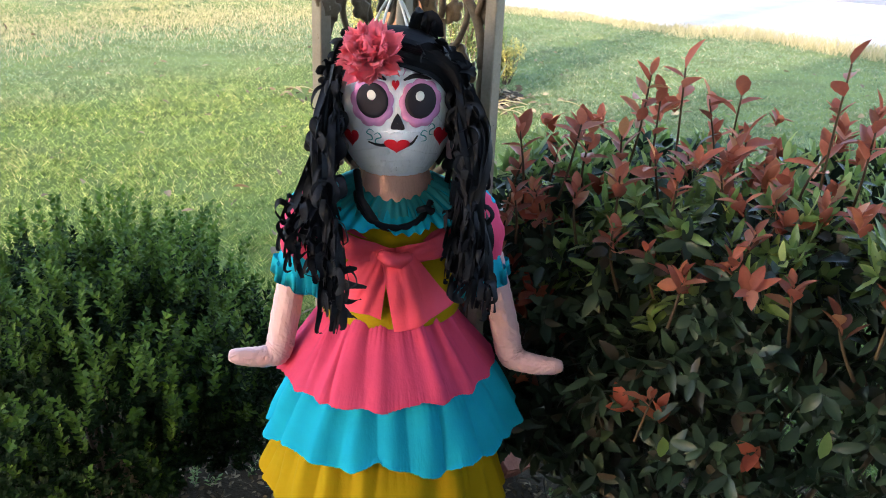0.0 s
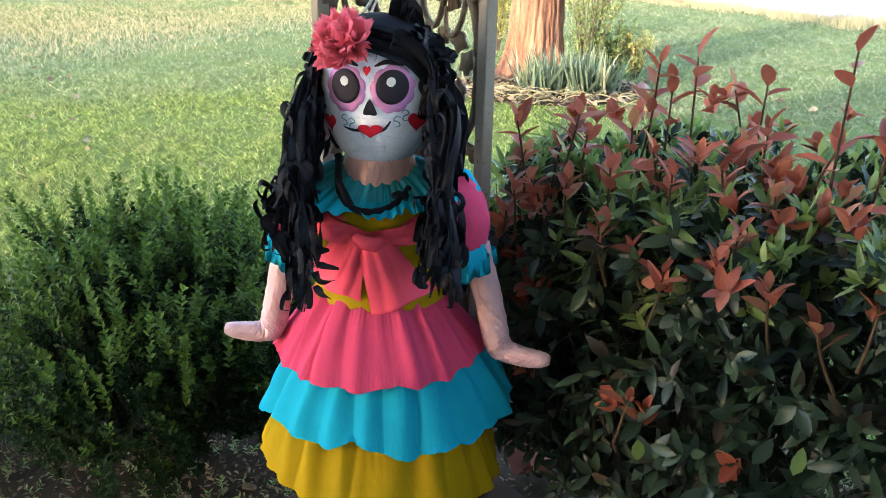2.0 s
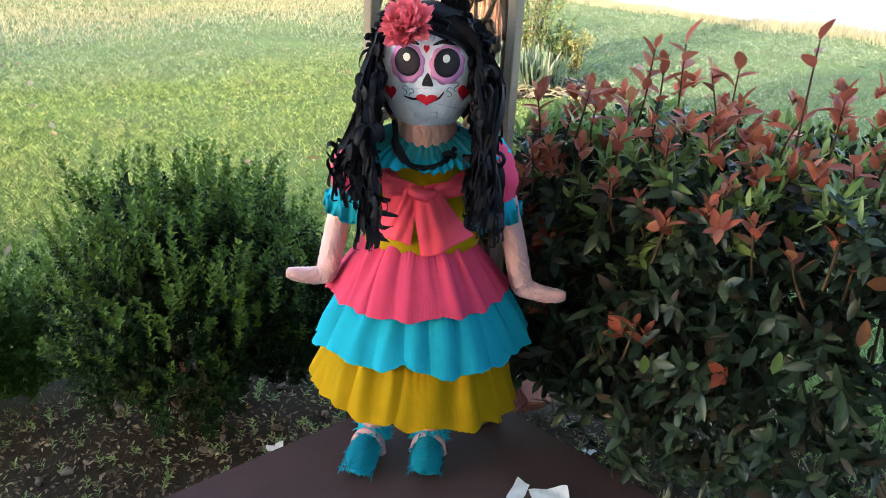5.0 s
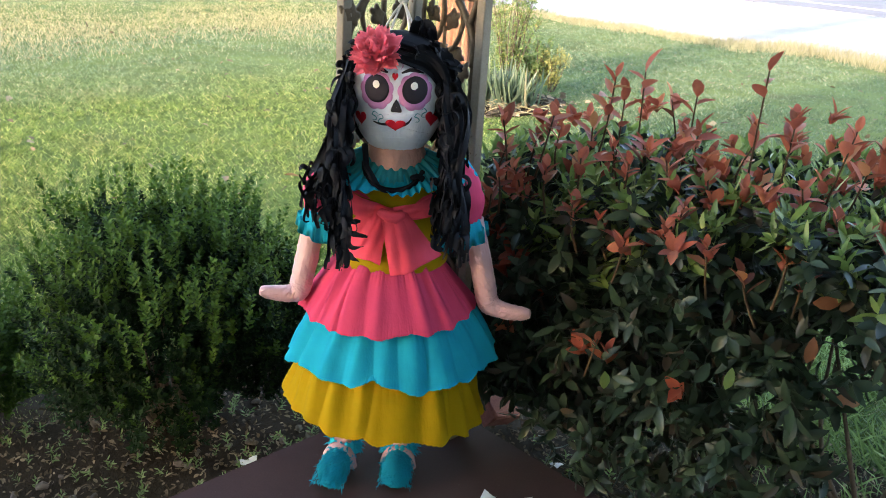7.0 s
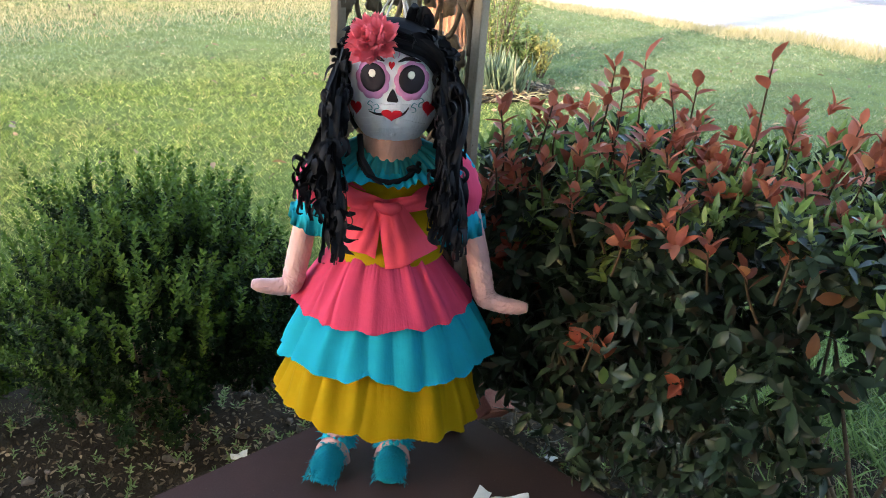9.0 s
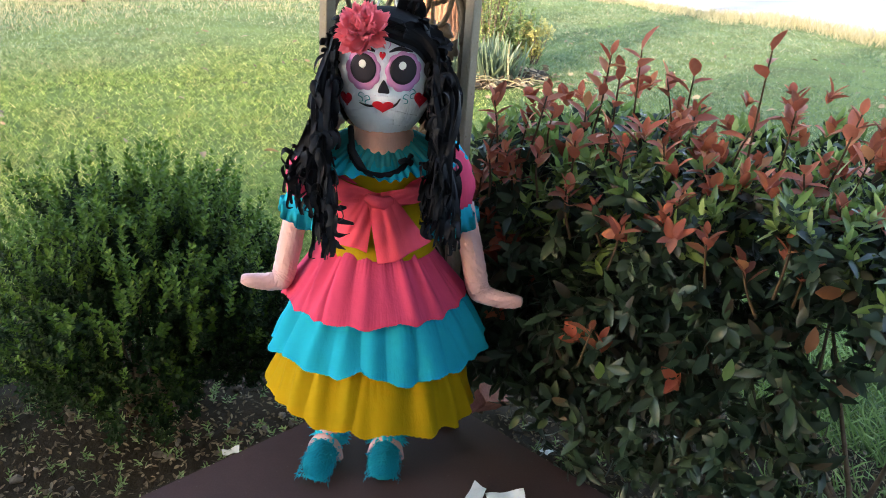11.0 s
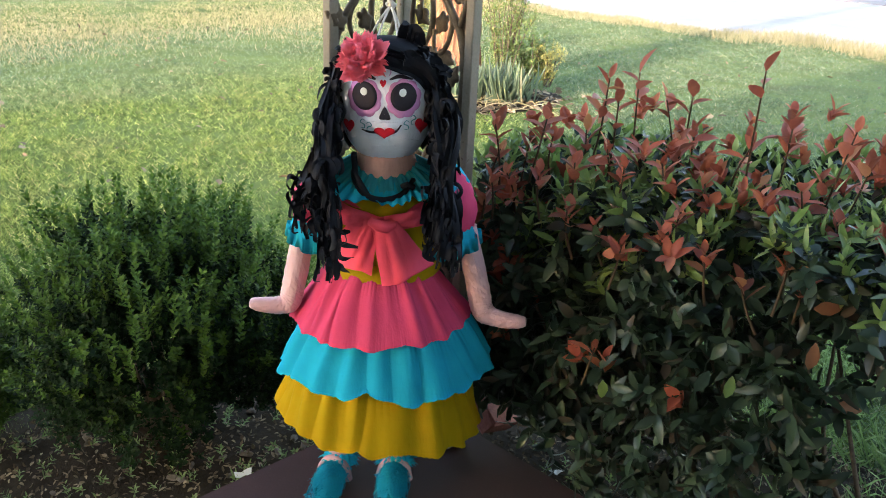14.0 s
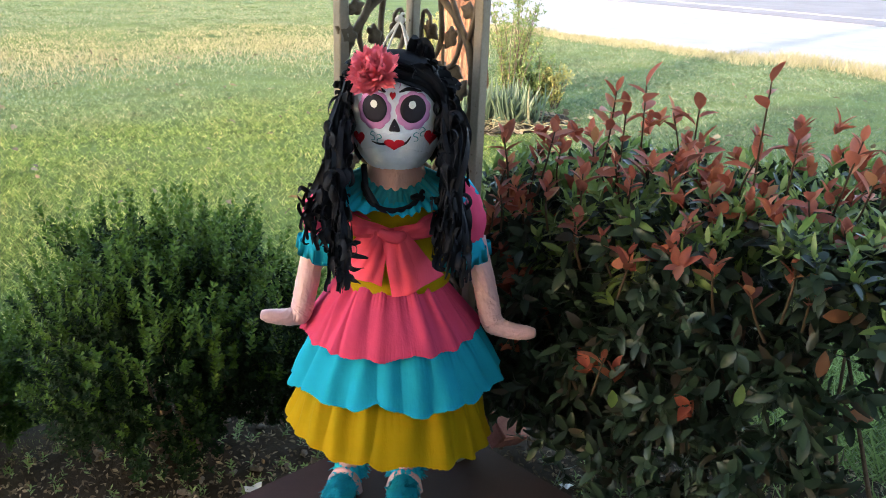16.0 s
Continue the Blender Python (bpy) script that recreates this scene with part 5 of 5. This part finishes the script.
    # red shoots: stem and single leaves
    # tip, length and number of leaves of each
    shoots = [(0.494, 1.69, 1.010, 0.32, 4), (0.425, 1.68, 0.995, 0.30, 9), (0.455, 1.70, 0.955, 0.26, 5), (0.587, 1.80, 0.930, 0.24, 4), (0.640, 1.76, 0.948, 0.26, 3), (0.710, 1.46, 1.063, 0.34, 3),
              (0.800, 1.50, 0.955, 0.22, 9), (0.892, 1.40, 0.960, 0.22, 6), (0.284, 1.60, 0.914, 0.16, 7), (0.165, 1.60, 0.892, 0.16, 6), (0.497, 1.60, 0.855, 0.14, 6), (0.386, 1.70, 0.865, 0.15, 6),
              (0.644, 1.70, 0.880, 0.15, 7), (0.590, 1.60, 0.870, 0.14, 7), (0.720, 1.50, 0.895, 0.15, 6), (0.346, 1.50, 0.840, 0.14, 7), (0.749, 1.50, 0.825, 0.12, 7), (0.807, 1.40, 0.830, 0.14, 8),
              (0.935, 1.40, 0.885, 0.16, 7), (0.557, 1.35, 0.785, 0.12, 6), (0.591, 1.25, 0.735, 0.12, 7), (0.737, 1.22, 0.755, 0.12, 6), (0.334, 1.45, 0.745, 0.12, 7), (0.390, 1.42, 0.720, 0.10, 5),
              (0.445, 1.35, 0.705, 0.10, 6), (0.523, 1.35, 0.740, 0.10, 5), (0.771, 1.20, 0.700, 0.10, 5), (0.240, 1.60, 0.705, 0.10, 4), (0.182, 1.65, 0.820, 0.12, 6), (0.151, 1.62, 0.700, 0.08, 5),
              (0.409, 1.31, 0.480, 0.10, 3), (0.250, 1.66, 0.830, 0.12, 6), (0.860, 1.45, 0.840, 0.12, 6), (1.020, 1.45, 0.900, 0.16, 7), (1.120, 1.40, 0.860, 0.14, 6), (0.980, 1.20, 0.780, 0.14, 6), (0.655, 1.60, 0.845, 0.12, 6),
              (0.200, 1.58, 0.780, 0.10, 6), (0.165, 1.60, 0.760, 0.10, 6), (0.270, 1.52, 0.800, 0.10, 6), (0.300, 1.60, 0.870, 0.12, 7), (0.420, 1.55, 0.860, 0.12, 7), (0.455, 1.50, 0.830, 0.12, 7), (0.540, 1.52, 0.840, 0.12, 7), (0.620, 1.45, 0.830, 0.12, 7), (0.690, 1.40, 0.820, 0.12, 7), (0.660, 1.22, 0.690, 0.10, 5), (0.850, 1.30, 0.800, 0.12, 7)]
    meshes = []
    for i in range(8):
        ln, wd = 0.056 + 0.004 * (i % 4), 0.027 + 0.003 * (i % 3)
        v, f = leaves([(0, 0, 0)], [(0, 1, 0)], [(0, 0, 1)], ln, wd, "oval", 0.35 + 0.1 * (i % 2), 0.06 + 0.10 * (i % 3))
        meshes.append(mesh_np("red_leaf", v, f, M_PHO_RED))
    for i, (x, y, zt, ln, num) in enumerate(shoots):
        tip = np.array([x, y, zt - 0.02]) - base
        bottom = tip - np.array([rg.normal(0, 0.02), rg.normal(0, 0.02) - 0.02, ln])
        stem = smooth_path([bottom, bottom * 0.5 + tip * 0.5 + rg.normal(0, 0.006, 3), tip], 8)
        part("shoot_stem", tube(stem, np.linspace(0.0032, 0.0019, 8), 6, 0.04, i), M_REDSTEM, root)
        for k in range(num):
            s = 1 - (k / num) * (0.42 if num > 4 else 0.25)
            at = stem[0] * (1 - s) + stem[-1] * s
            ph = k * 2.4 + rg.uniform(-0.4, 0.4) + i
            rise = (2.0 if k < 2 else 0.95) + rg.uniform(-0.8, 0.7) if num > 4 else (2.6, 0.45, 0.9, 0.6)[k]
            d = Vector((math.cos(ph), math.sin(ph), rise)).normalized()
            nrm = Vector((-math.cos(ph) * rise, -math.sin(ph) * rise, 1.0)) + Vector(rg.normal(0, 0.3, 3))
            side = d.cross(nrm).normalized()
            up = side.cross(d)
            size = rg.uniform(0.75, 1.12) * (1.15 if num < 5 and ln > 0.2 else 1.0) * (0.75 if k < 2 else 1.0) * (0.82 if ln <= 0.12 else 1.0)
            ob = new("red_leaf", meshes[int(rg.integers(8))])
            ob.parent = root
            ob.matrix_basis = Matrix(((side.x * size, d.x * size, up.x * size, at[0]), (side.y * size, d.y * size, up.y * size, at[1]), (side.z * size, d.z * size, up.z * size, at[2]), (0, 0, 0, 1)))
    # a few large single leaves that stand out from the dark side
    for (x, y, z), mat, size, d, label in SINGLE_LEAVES:
        v, f = leaves([(0, 0, 0)], [d], [(0.1, -1, 0.35)], 0.052 * size, 0.026 * size, "oval", 0.25, 0.12)
        ob = part("large_leaf", (v, f), mat, root, label)
        ob.matrix_basis = Matrix.Translation(Vector((x, y, z)) - Vector(base))
    return tagged(root, "photinia hedge with glossy green leaves and red new shoots", "hedge")


photinia()


# ---- tree and the bed round its foot ----
def big_tree():
    rg = np.random.default_rng(21)
    root = thing("tree", (-0.27, 7.85, GROUND))
    cols, rows = 120, 90
    th = np.linspace(0, 2 * np.pi, cols, endpoint=False)
    v = []
    for i in range(rows):
        z = -0.05 + 4.6 * (i / (rows - 1)) ** 1.4
        flare = 0.225 + 0.10 * math.exp(-max(z, 0) / 0.22) - 0.016 * z
        ridge = 0.045 * np.abs(np.sin(9 * th + 0.9 * np.sin(1.3 * z))) + 0.030 * np.abs(np.sin(17 * th + 1.2 * np.sin(2.1 * z + 2))) + 0.07 * math.exp(-max(z, 0) / 0.25) * np.cos(5 * th + 1)
        chip = 0.010 * np.sin(31 * th + 14 * z) * np.sin(9 * z + 5 * th)
        r = flare * (1 + ridge * 1.6 - 0.06) + chip
        v.append(np.stack([r * np.cos(th) + 0.03 * z, r * np.sin(th), np.full(cols, z)], 1))
    part("trunk", (np.concatenate(v), grid_faces(rows, cols, True)), M_BARK, root, "deeply furrowed red-brown bark")
    pts = []
    for i in range(9):
        a = i * 0.7 + rg.normal(0, 0.2)
        st = np.array([0.11, 0, 2.9 + 0.18 * i])
        end = st + np.array([1.9 * math.cos(a), 1.9 * math.sin(a), 1.4 + rg.uniform(0, 0.8)])
        way = smooth_path([st, st * 0.5 + end * 0.5 + [0, 0, 0.25], end], 10)
        part("limb", tube(way, np.linspace(0.09, 0.02, 10), 10, 0.05, i), M_BARK, root)
        pts.append(way[4:])
    pts = np.concatenate(pts)
    k = 2600
    c = pts[rg.integers(len(pts), size=k)] + rg.normal(0, 0.42, (k, 3))
    part("crown", sprigs(c, unit(rg.normal(size=(k, 3)) + [0, 0, 0.2]), 5, 0.09, 0.045, 0.03, rg, 0.9, "small"), M_TREELEAF, root, "green leaf crown", kind="stuff")
    return tagged(root, "old tree with furrowed red-brown bark beside irises", "tree")


big_tree()


def iris_clump(x, y, wide, count, seed):
    rg = np.random.default_rng(seed)
    root = thing("iris_clump", (x, y, GROUND))
    a = rg.uniform(0, 6.28, count)
    r = wide * np.sqrt(rg.random(count))
    b = np.stack([r * np.cos(a) * 1.5, r * np.sin(a) * 0.7, np.full(count, -0.01)], 1)
    f = rg.uniform(0, 6.28, count)
    w = unit(np.stack([0.6 * np.cos(f), 0.6 * np.sin(f), np.ones(count)], 1) + rg.normal(0, 0.2, (count, 3)))
    part("blade", leaves(b, w, np.stack([np.cos(f), np.sin(f), np.zeros(count)], 1), rg.uniform(0.22, 0.42, count), rg.uniform(0.020, 0.032, count), "sword", 0.15, rg.uniform(-0.05, 0.35, count)), M_IRIS, root, "grey-green sword leaves", kind="stuff")
    return tagged(root, "clump of grey-green iris sword leaves by the tree", "iris", "irises by the tree")


iris_clump(-0.05, 7.05, 0.19, 110, 31)
iris_clump(0.22, 7.15, 0.20, 110, 32)
iris_clump(0.00, 7.35, 0.20, 55, 33)
iris_clump(-0.85, 7.45, 0.14, 30, 34)


def thin_shrub(x, y, height, wide, stems, per, leaf, mat, seed, label, name="shrub"):
    rg = np.random.default_rng(seed)
    root = thing(name, (x, y, GROUND))
    wood, c, w = [], [], []
    for i in range(stems):
        a = rg.uniform(0, 6.28)
        r = wide * math.sqrt(rg.random())
        end = np.array([r * math.cos(a), r * math.sin(a), height * rg.uniform(0.6, 1.0)])
        way = smooth_path([(0.03 * math.cos(a), 0.03 * math.sin(a), -0.01), end * [0.45, 0.45, 0.55] + rg.normal(0, 0.03, 3), end], 14)
        wood.append(tube(way, np.linspace(0.006, 0.0015, 14), 5))
        for k in range(per):
            s = way[int(rg.integers(3, 14))]
            c.append(s + rg.normal(0, 0.015, 3))
            w.append(unit(rg.normal(size=3) + [0, 0, 0.6]))
    part("stem", merged(wood), M_TWIG, root, kind="stuff")
    part("foliage", sprigs(np.array(c), np.array(w), 6, leaf, leaf * 0.5, leaf * 0.6, rg, 0.9, "small"), mat, root, kind="stuff")
    return tagged(root, label, "shrub")


thin_shrub(0.22, 7.75, 1.12, 0.34, 24, 26, 0.028, M_SHRUB, 41, "thin upright shrub with small green leaves and bare stems")
thin_shrub(0.45, 7.95, 0.55, 0.24, 18, 18, 0.032, M_SHRUB, 42, "low loose green shrub beside the irises")
thin_shrub(0.66, 8.05, 0.40, 0.22, 14, 14, 0.032, M_GOLD, 43, "low shrub with yellow leaves in the sun", "yellow_shrub")
thin_shrub(-0.78, 9.3, 0.75, 0.22, 16, 22, 0.036, M_GOLD, 44, "bright yellow flowering plant behind the tree", "yellow_plant")


def dead_stalks():
    rg = np.random.default_rng(51)
    root = thing("dead_stalk_heap", (-0.25, 6.85, GROUND))
    bits = []
    for i in range(130):
        c = np.array([rg.normal(0.05, 0.42), rg.normal(0, 0.14), 0.015 + 0.05 * rg.random()])
        a = rg.uniform(0, 3.14)
        d = np.array([math.cos(a), 0.5 * math.sin(a), rg.normal(0, 0.16)]) * rg.uniform(0.04, 0.13)
        bits.append(tube(smooth_path([c - d, c + [0, 0, 0.02], c + d], 6), 0.0035 * rg.uniform(0.5, 1.6), 5))
    part("stalk", merged(bits), M_HAY, root, "dry straw-coloured stalks", kind="stuff")
    return tagged(root, "heap of dry stalks and leaves before the irises", "plant litter")


dead_stalks()


# ---- lawn, dry grass, litter ----
def in_plan(x, y):
    q = np.stack([x - CORNER.x, y - CORNER.y], -1)
    m = np.linalg.inv(np.array([[U.x, V.x], [U.y, V.y]]))
    ab = q @ m.T
    return ab[:, 0], ab[:, 1]


def gravel_side(x, y):
    """Positive beyond the lawn's edge to the gravel."""
    return (y - np.interp(x, [-30, -1.2, 0.85, 3.0, 4.8, 6.5, 16.0], [60, 18.6, 16.7, 14.5, 13.25, 11.2, 2.0]))


def fan(count, r0, r1, spread, rg, power=1.0):
    r = r0 + (r1 - r0) * rg.random(count) ** power
    a = rg.uniform(-spread, spread, count)
    return 0.1 + r * np.sin(a), -0.3 + r * np.cos(a), r


def lawn():
    rg = np.random.default_rng(61)
    x, y, r = fan(108000, 2.2, 27.0, radians(42), rg, 1.35)
    clump = np.repeat(np.arange(len(x)), 9)
    vigour = rg.uniform(0.45, 1.25, len(x))[clump]
    x = x[clump] + rg.normal(0, 1, len(clump)) * (0.012 + 0.0035 * r[clump])
    y = y[clump] + rg.normal(0, 1, len(clump)) * (0.010 + 0.0030 * r[clump])
    r = np.hypot(x - 0.1, y + 0.3)
    a, b = in_plan(x, y)
    bed_noise = 0.10 * np.sin(7 * a + 2) + 0.08 * np.sin(11 * b)
    ok = ((b < -0.75 + bed_noise) | (a < -0.88 + bed_noise)) & ~((a > -0.1) & (b > -0.2))
    ok &= gravel_side(x, y) < -0.15
    ok &= ((x + 0.2) / 1.05) ** 2 + ((y - 7.35) / 0.75) ** 2 > 1
    # thin and bare places
    tuft = np.sin(2.1 * x + 1.3 * np.sin(1.7 * y)) * np.sin(1.9 * y + np.sin(2.3 * x)) + 0.5 * np.sin(6.3 * x + 2 * y) * np.sin(5.1 * y - x)
    ok &= rg.random(len(x)) < 0.80 + 0.25 * tuft
    x, y, r, tuft, vigour = x[ok], y[ok], r[ok], tuft[ok], vigour[ok]
    n = len(x)
    f = rg.uniform(0, 6.28, n)
    w = unit(np.stack([0.85 * np.cos(f), 0.85 * np.sin(f), np.ones(n)], 1) + rg.normal(0, 0.25, (n, 3)))
    base = np.stack([x, y, np.full(n, GROUND - 0.022)], 1)
    ln = (0.026 + 0.011 * rg.random(n) + 0.010 * np.clip(tuft, -0.5, 1)) * vigour + 0.006
    v, fcs = leaves(base, w, np.stack([-np.sin(f), np.cos(f), 0.3 * np.ones(n)], 1), ln, 0.0023 + 0.00036 * r, "tip", 0, 0.3, flat=True)
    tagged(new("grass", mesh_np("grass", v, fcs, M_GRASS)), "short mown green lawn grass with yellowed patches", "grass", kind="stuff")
    # unmown grass under the hedge's far end
    rg = np.random.default_rng(63)
    n = 9000
    x, y = rg.uniform(0.92, 2.7, n), rg.uniform(1.45, 3.0, n)
    ok = rg.random(n) < np.clip((x - 0.92) / 0.25, 0, 1) * (0.6 + 0.4 * np.sin(9 * x) * np.sin(8 * y))
    x, y = x[ok], y[ok]
    n = len(x)
    f = rg.uniform(0, 6.28, n)
    w = unit(np.stack([0.7 * np.cos(f), 0.7 * np.sin(f), np.ones(n)], 1))
    v, fcs = leaves(np.stack([x, y, np.full(n, GROUND - 0.01)], 1), w, np.stack([-np.sin(f), np.cos(f), 0 * f], 1), rg.uniform(0.04, 0.12, n), rg.uniform(0.004, 0.008, n), "blade", 0, rg.uniform(0.2, 0.9, n), flat=True)
    tagged(new("long_grass", mesh_np("long_grass", v, fcs, M_WEED)), "long bright green grass at the foot of the hedge", "grass", kind="stuff")
    # long dry grass in the sun, towards the road
    rg = np.random.default_rng(62)
    x, y, r = fan(130000, 9.0, 26.0, radians(40), rg)
    g = gravel_side(x, y)
    band = np.exp(-((y + 0.9 * x * (x < 0) * -1 - 14.2) / 2.4) ** 2) * (x < 0.5) + 1.0 * np.exp(-((g + 0.45) / 0.5) ** 2) * (x > -1.0)
    ok = (g < 0.02) & (rg.random(len(x)) < band * (0.55 + 0.45 * np.sin(1.3 * x + 2) * np.sin(0.9 * y)))
    extra = (g > -0.5) & (g < 0.6) & (x > 4.4) & (x < 7.5)
    ok |= extra & (rg.random(len(x)) < 0.9)
    ex = rg.uniform(-1.2, 7.6, 9000) + 0.3 * np.sin(40 * rg.random(9000))
    ey = np.interp(ex, [-1.2, 0.85, 3.0, 4.8, 6.5, 16.0], [18.6, 16.7, 14.5, 13.25, 11.2, 2.0]) - 1.3 * rg.random(9000) ** 1.6 + 0.22 * np.sin(3.1 * ex) + 0.12 * np.sin(8.3 * ex)
    x, y = np.concatenate([x[ok], ex]), np.concatenate([y[ok], ey])
    r = np.hypot(x, y)
    n = len(x)
    f = rg.uniform(0, 6.28, n)
    w = unit(np.stack([0.45 * np.cos(f), 0.45 * np.sin(f), np.ones(n)], 1))
    ln = rg.uniform(0.03, 0.085, n) * (1 + 1.3 * np.exp(-((x - 5.3) / 1.2) ** 2) + 0.4 * (x > 0))
    v, fcs = leaves(np.stack([x, y, np.full(n, GROUND - 0.02)], 1), w, np.stack([-np.sin(f), np.cos(f), 0 * f], 1), ln, 0.003 + 0.0003 * r, "blade", 0, rg.uniform(0.1, 0.5, n), flat=True)
    tagged(new("dry_grass", mesh_np("dry_grass", v, fcs, M_HAY)), "long dry yellow grass at the far side of the lawn", "grass", kind="stuff")


lawn()


def litter():
    rg = np.random.default_rng(71)
    n = 16000
    a = np.where(rg.random(n) < 0.5, rg.uniform(-0.9, 3.0, n), rg.uniform(-0.95, 0.0, n))
    b = np.where(a > 0, rg.uniform(-0.8, 0.0, n), rg.uniform(-0.9, 2.8, n))
    x = CORNER.x + U.x * a + V.x * b
    y = CORNER.y + U.y * a + V.y * b
    z = GROUND + 0.004 + 0.02 * rg.random(n)
    d = unit(rg.normal(size=(n, 3)) * [1, 1, 0.35])
    v, f = leaves(np.stack([x, y, z], 1), d, rg.normal(size=(n, 3)) * 0.5 + [0, 0, 1], rg.uniform(0.008, 0.024, n), rg.uniform(0.004, 0.011, n), "oval", 0.4, rg.uniform(-0.3, 0.4, n))
    tagged(new("leaf_litter", mesh_np("leaf_litter", v, f, M_LITTER)), "dry brown leaf litter on the bed beside the porch", "leaf litter", kind="stuff")
    # small weeds and sparse grass in the bed
    k = 900
    b2 = rg.uniform(-0.75, -0.03, k)
    a2 = rg.uniform(-0.2, 2.6, k)
    swap = rg.random(k) < 0.35
    a2, b2 = np.where(swap, rg.uniform(-0.8, -0.1, k), a2), np.where(swap, rg.uniform(-0.5, 2.6, k), b2)
    c = np.stack([CORNER.x + U.x * a2 + V.x * b2, CORNER.y + U.y * a2 + V.y * b2, np.full(k, GROUND)], 1)
    v, f = sprigs(c, unit(rg.normal(0, 0.35, (k, 3)) + [0, 0, 1]), 8, 0.018, 0.006, 0.008, rg, 1.1, "small")
    tagged(new("weeds", mesh_np("weeds", v, f, M_WEED)), "sparse green weeds and grass in the bed", "weeds", kind="stuff")
    # pebbles and wood chips
    bits = []
    for i in range(170):
        aa = rg.uniform(-0.8, 2.6)
        bb = rg.uniform(-0.7, -0.02) if aa > 0 else rg.uniform(-0.4, 2.4)
        p = np.array([CORNER.x + U.x * aa + V.x * bb, CORNER.y + U.y * aa + V.y * bb, GROUND + 0.004])
        s = rg.uniform(0.006, 0.017)
        d = unit(rg.normal(size=3) * [1, 1, 0.2]) * s
        bits.append(tube([p - d, p + rg.normal(0, 0.002, 3), p + d], [s * 0.5, s * 0.7, s * 0.45], 6, 0.12, i))
    v, f = merged(bits)
    tagged(new("pebbles", mesh_np("pebbles", v, f, M_STONE, smooth=False)), "grey pebbles and chips on the bed", "pebbles", kind="stuff")
    # fallen leaves on the lawn
    n = 1500
    x, y, r = fan(n, 3.2, 12, radians(36), rg)
    x[240:], y[240:] = -0.15 + rg.normal(0, 0.42, n - 240), 7.2 + rg.normal(0, 0.28, n - 240)
    v, f = leaves(np.stack([x, y, np.full(n, GROUND + 0.012)], 1), rg.normal(size=(n, 3)) * [1, 1, 0.2], rg.normal(0, 0.4, (n, 3)) + [0, 0, 1], rg.uniform(0.04, 0.09, n), rg.uniform(0.02, 0.05, n), "oval", 0.3, 0.2)
    tagged(new("fallen_leaves", mesh_np("fallen_leaves", v, f, M_LITTER)), "scattered dry leaves on the lawn", "fallen leaves", kind="stuff")


litter()


# ---- small loose things ----
def worn_brick(x, y, z, turn, tip, label):
    bm = box_bm((0.130, 0.095, 0.060), (0, 0, 0), 0.006, 2)
    rg = np.random.default_rng(81)
    for v in bm.verts:
        v.co += Vector(rg.normal(0, 0.0018, 3))
    ob = solo("brick", bm, M_BRICK, label, "brick")
    ob.matrix_basis = pose(x, y, z, tip, 18, turn)
    return ob


worn_brick(0.222, 1.906, GROUND + 0.072, 50, 38, "worn pinkish red brick leaning in the bed beside the slab")


def paper_scrap(x, y, z, turn, size, seed, label):
    rg = np.random.default_rng(seed)
    m = 9
    v = []
    for i in range(m):
        for j in range(m):
            q, s = i / (m - 1) - 0.5, j / (m - 1) - 0.5
            v.append((size[0] * q * (1 + 0.12 * s), size[1] * s * (1 - 0.15 * q), 0.003 + 0.012 * max(0, q + 0.15) * (1 + s) + 0.002 * math.sin(9 * q + 5 * s + seed)))
    v = np.array(v)
    f = grid_faces(m, m)
    both = np.concatenate([v, v - [0, 0, 0.0012]])
    rim = [i * m for i in range(m)], [i * m + m - 1 for i in range(m)], list(range(m)), list(range(m * (m - 1), m * m))
    sides = [[line[k], line[k + 1], line[k + 1] + m * m, line[k] + m * m] for line in rim for k in range(m - 1)]
    ob = new("paper_scrap", mesh_np("paper_scrap", both, np.concatenate([f, f[:, ::-1] + m * m, np.array(sides)]), M_PAPER, smooth=False))
    ob.matrix_basis = pose(x, y, z, 0, 0, turn)
    return tagged(ob, label, "paper scrap", "paper scraps")


paper_scrap(0.198, 1.304, 0.001, 70, (0.062, 0.035), 1, "torn white paper strip lying on the brown porch floor")
paper_scrap(0.272, 1.290, 0.001, 12, (0.085, 0.065), 2, "crumpled white paper scrap on the brown porch floor")
paper_scrap(-0.462, 1.576, GROUND + 0.025, 20, (0.045, 0.022), 3, "small white scrap on the leaf litter")
paper_scrap(0.403, 1.70, GROUND + 0.025, -50, (0.035, 0.022), 4, "small white scrap under the photinia hedge")
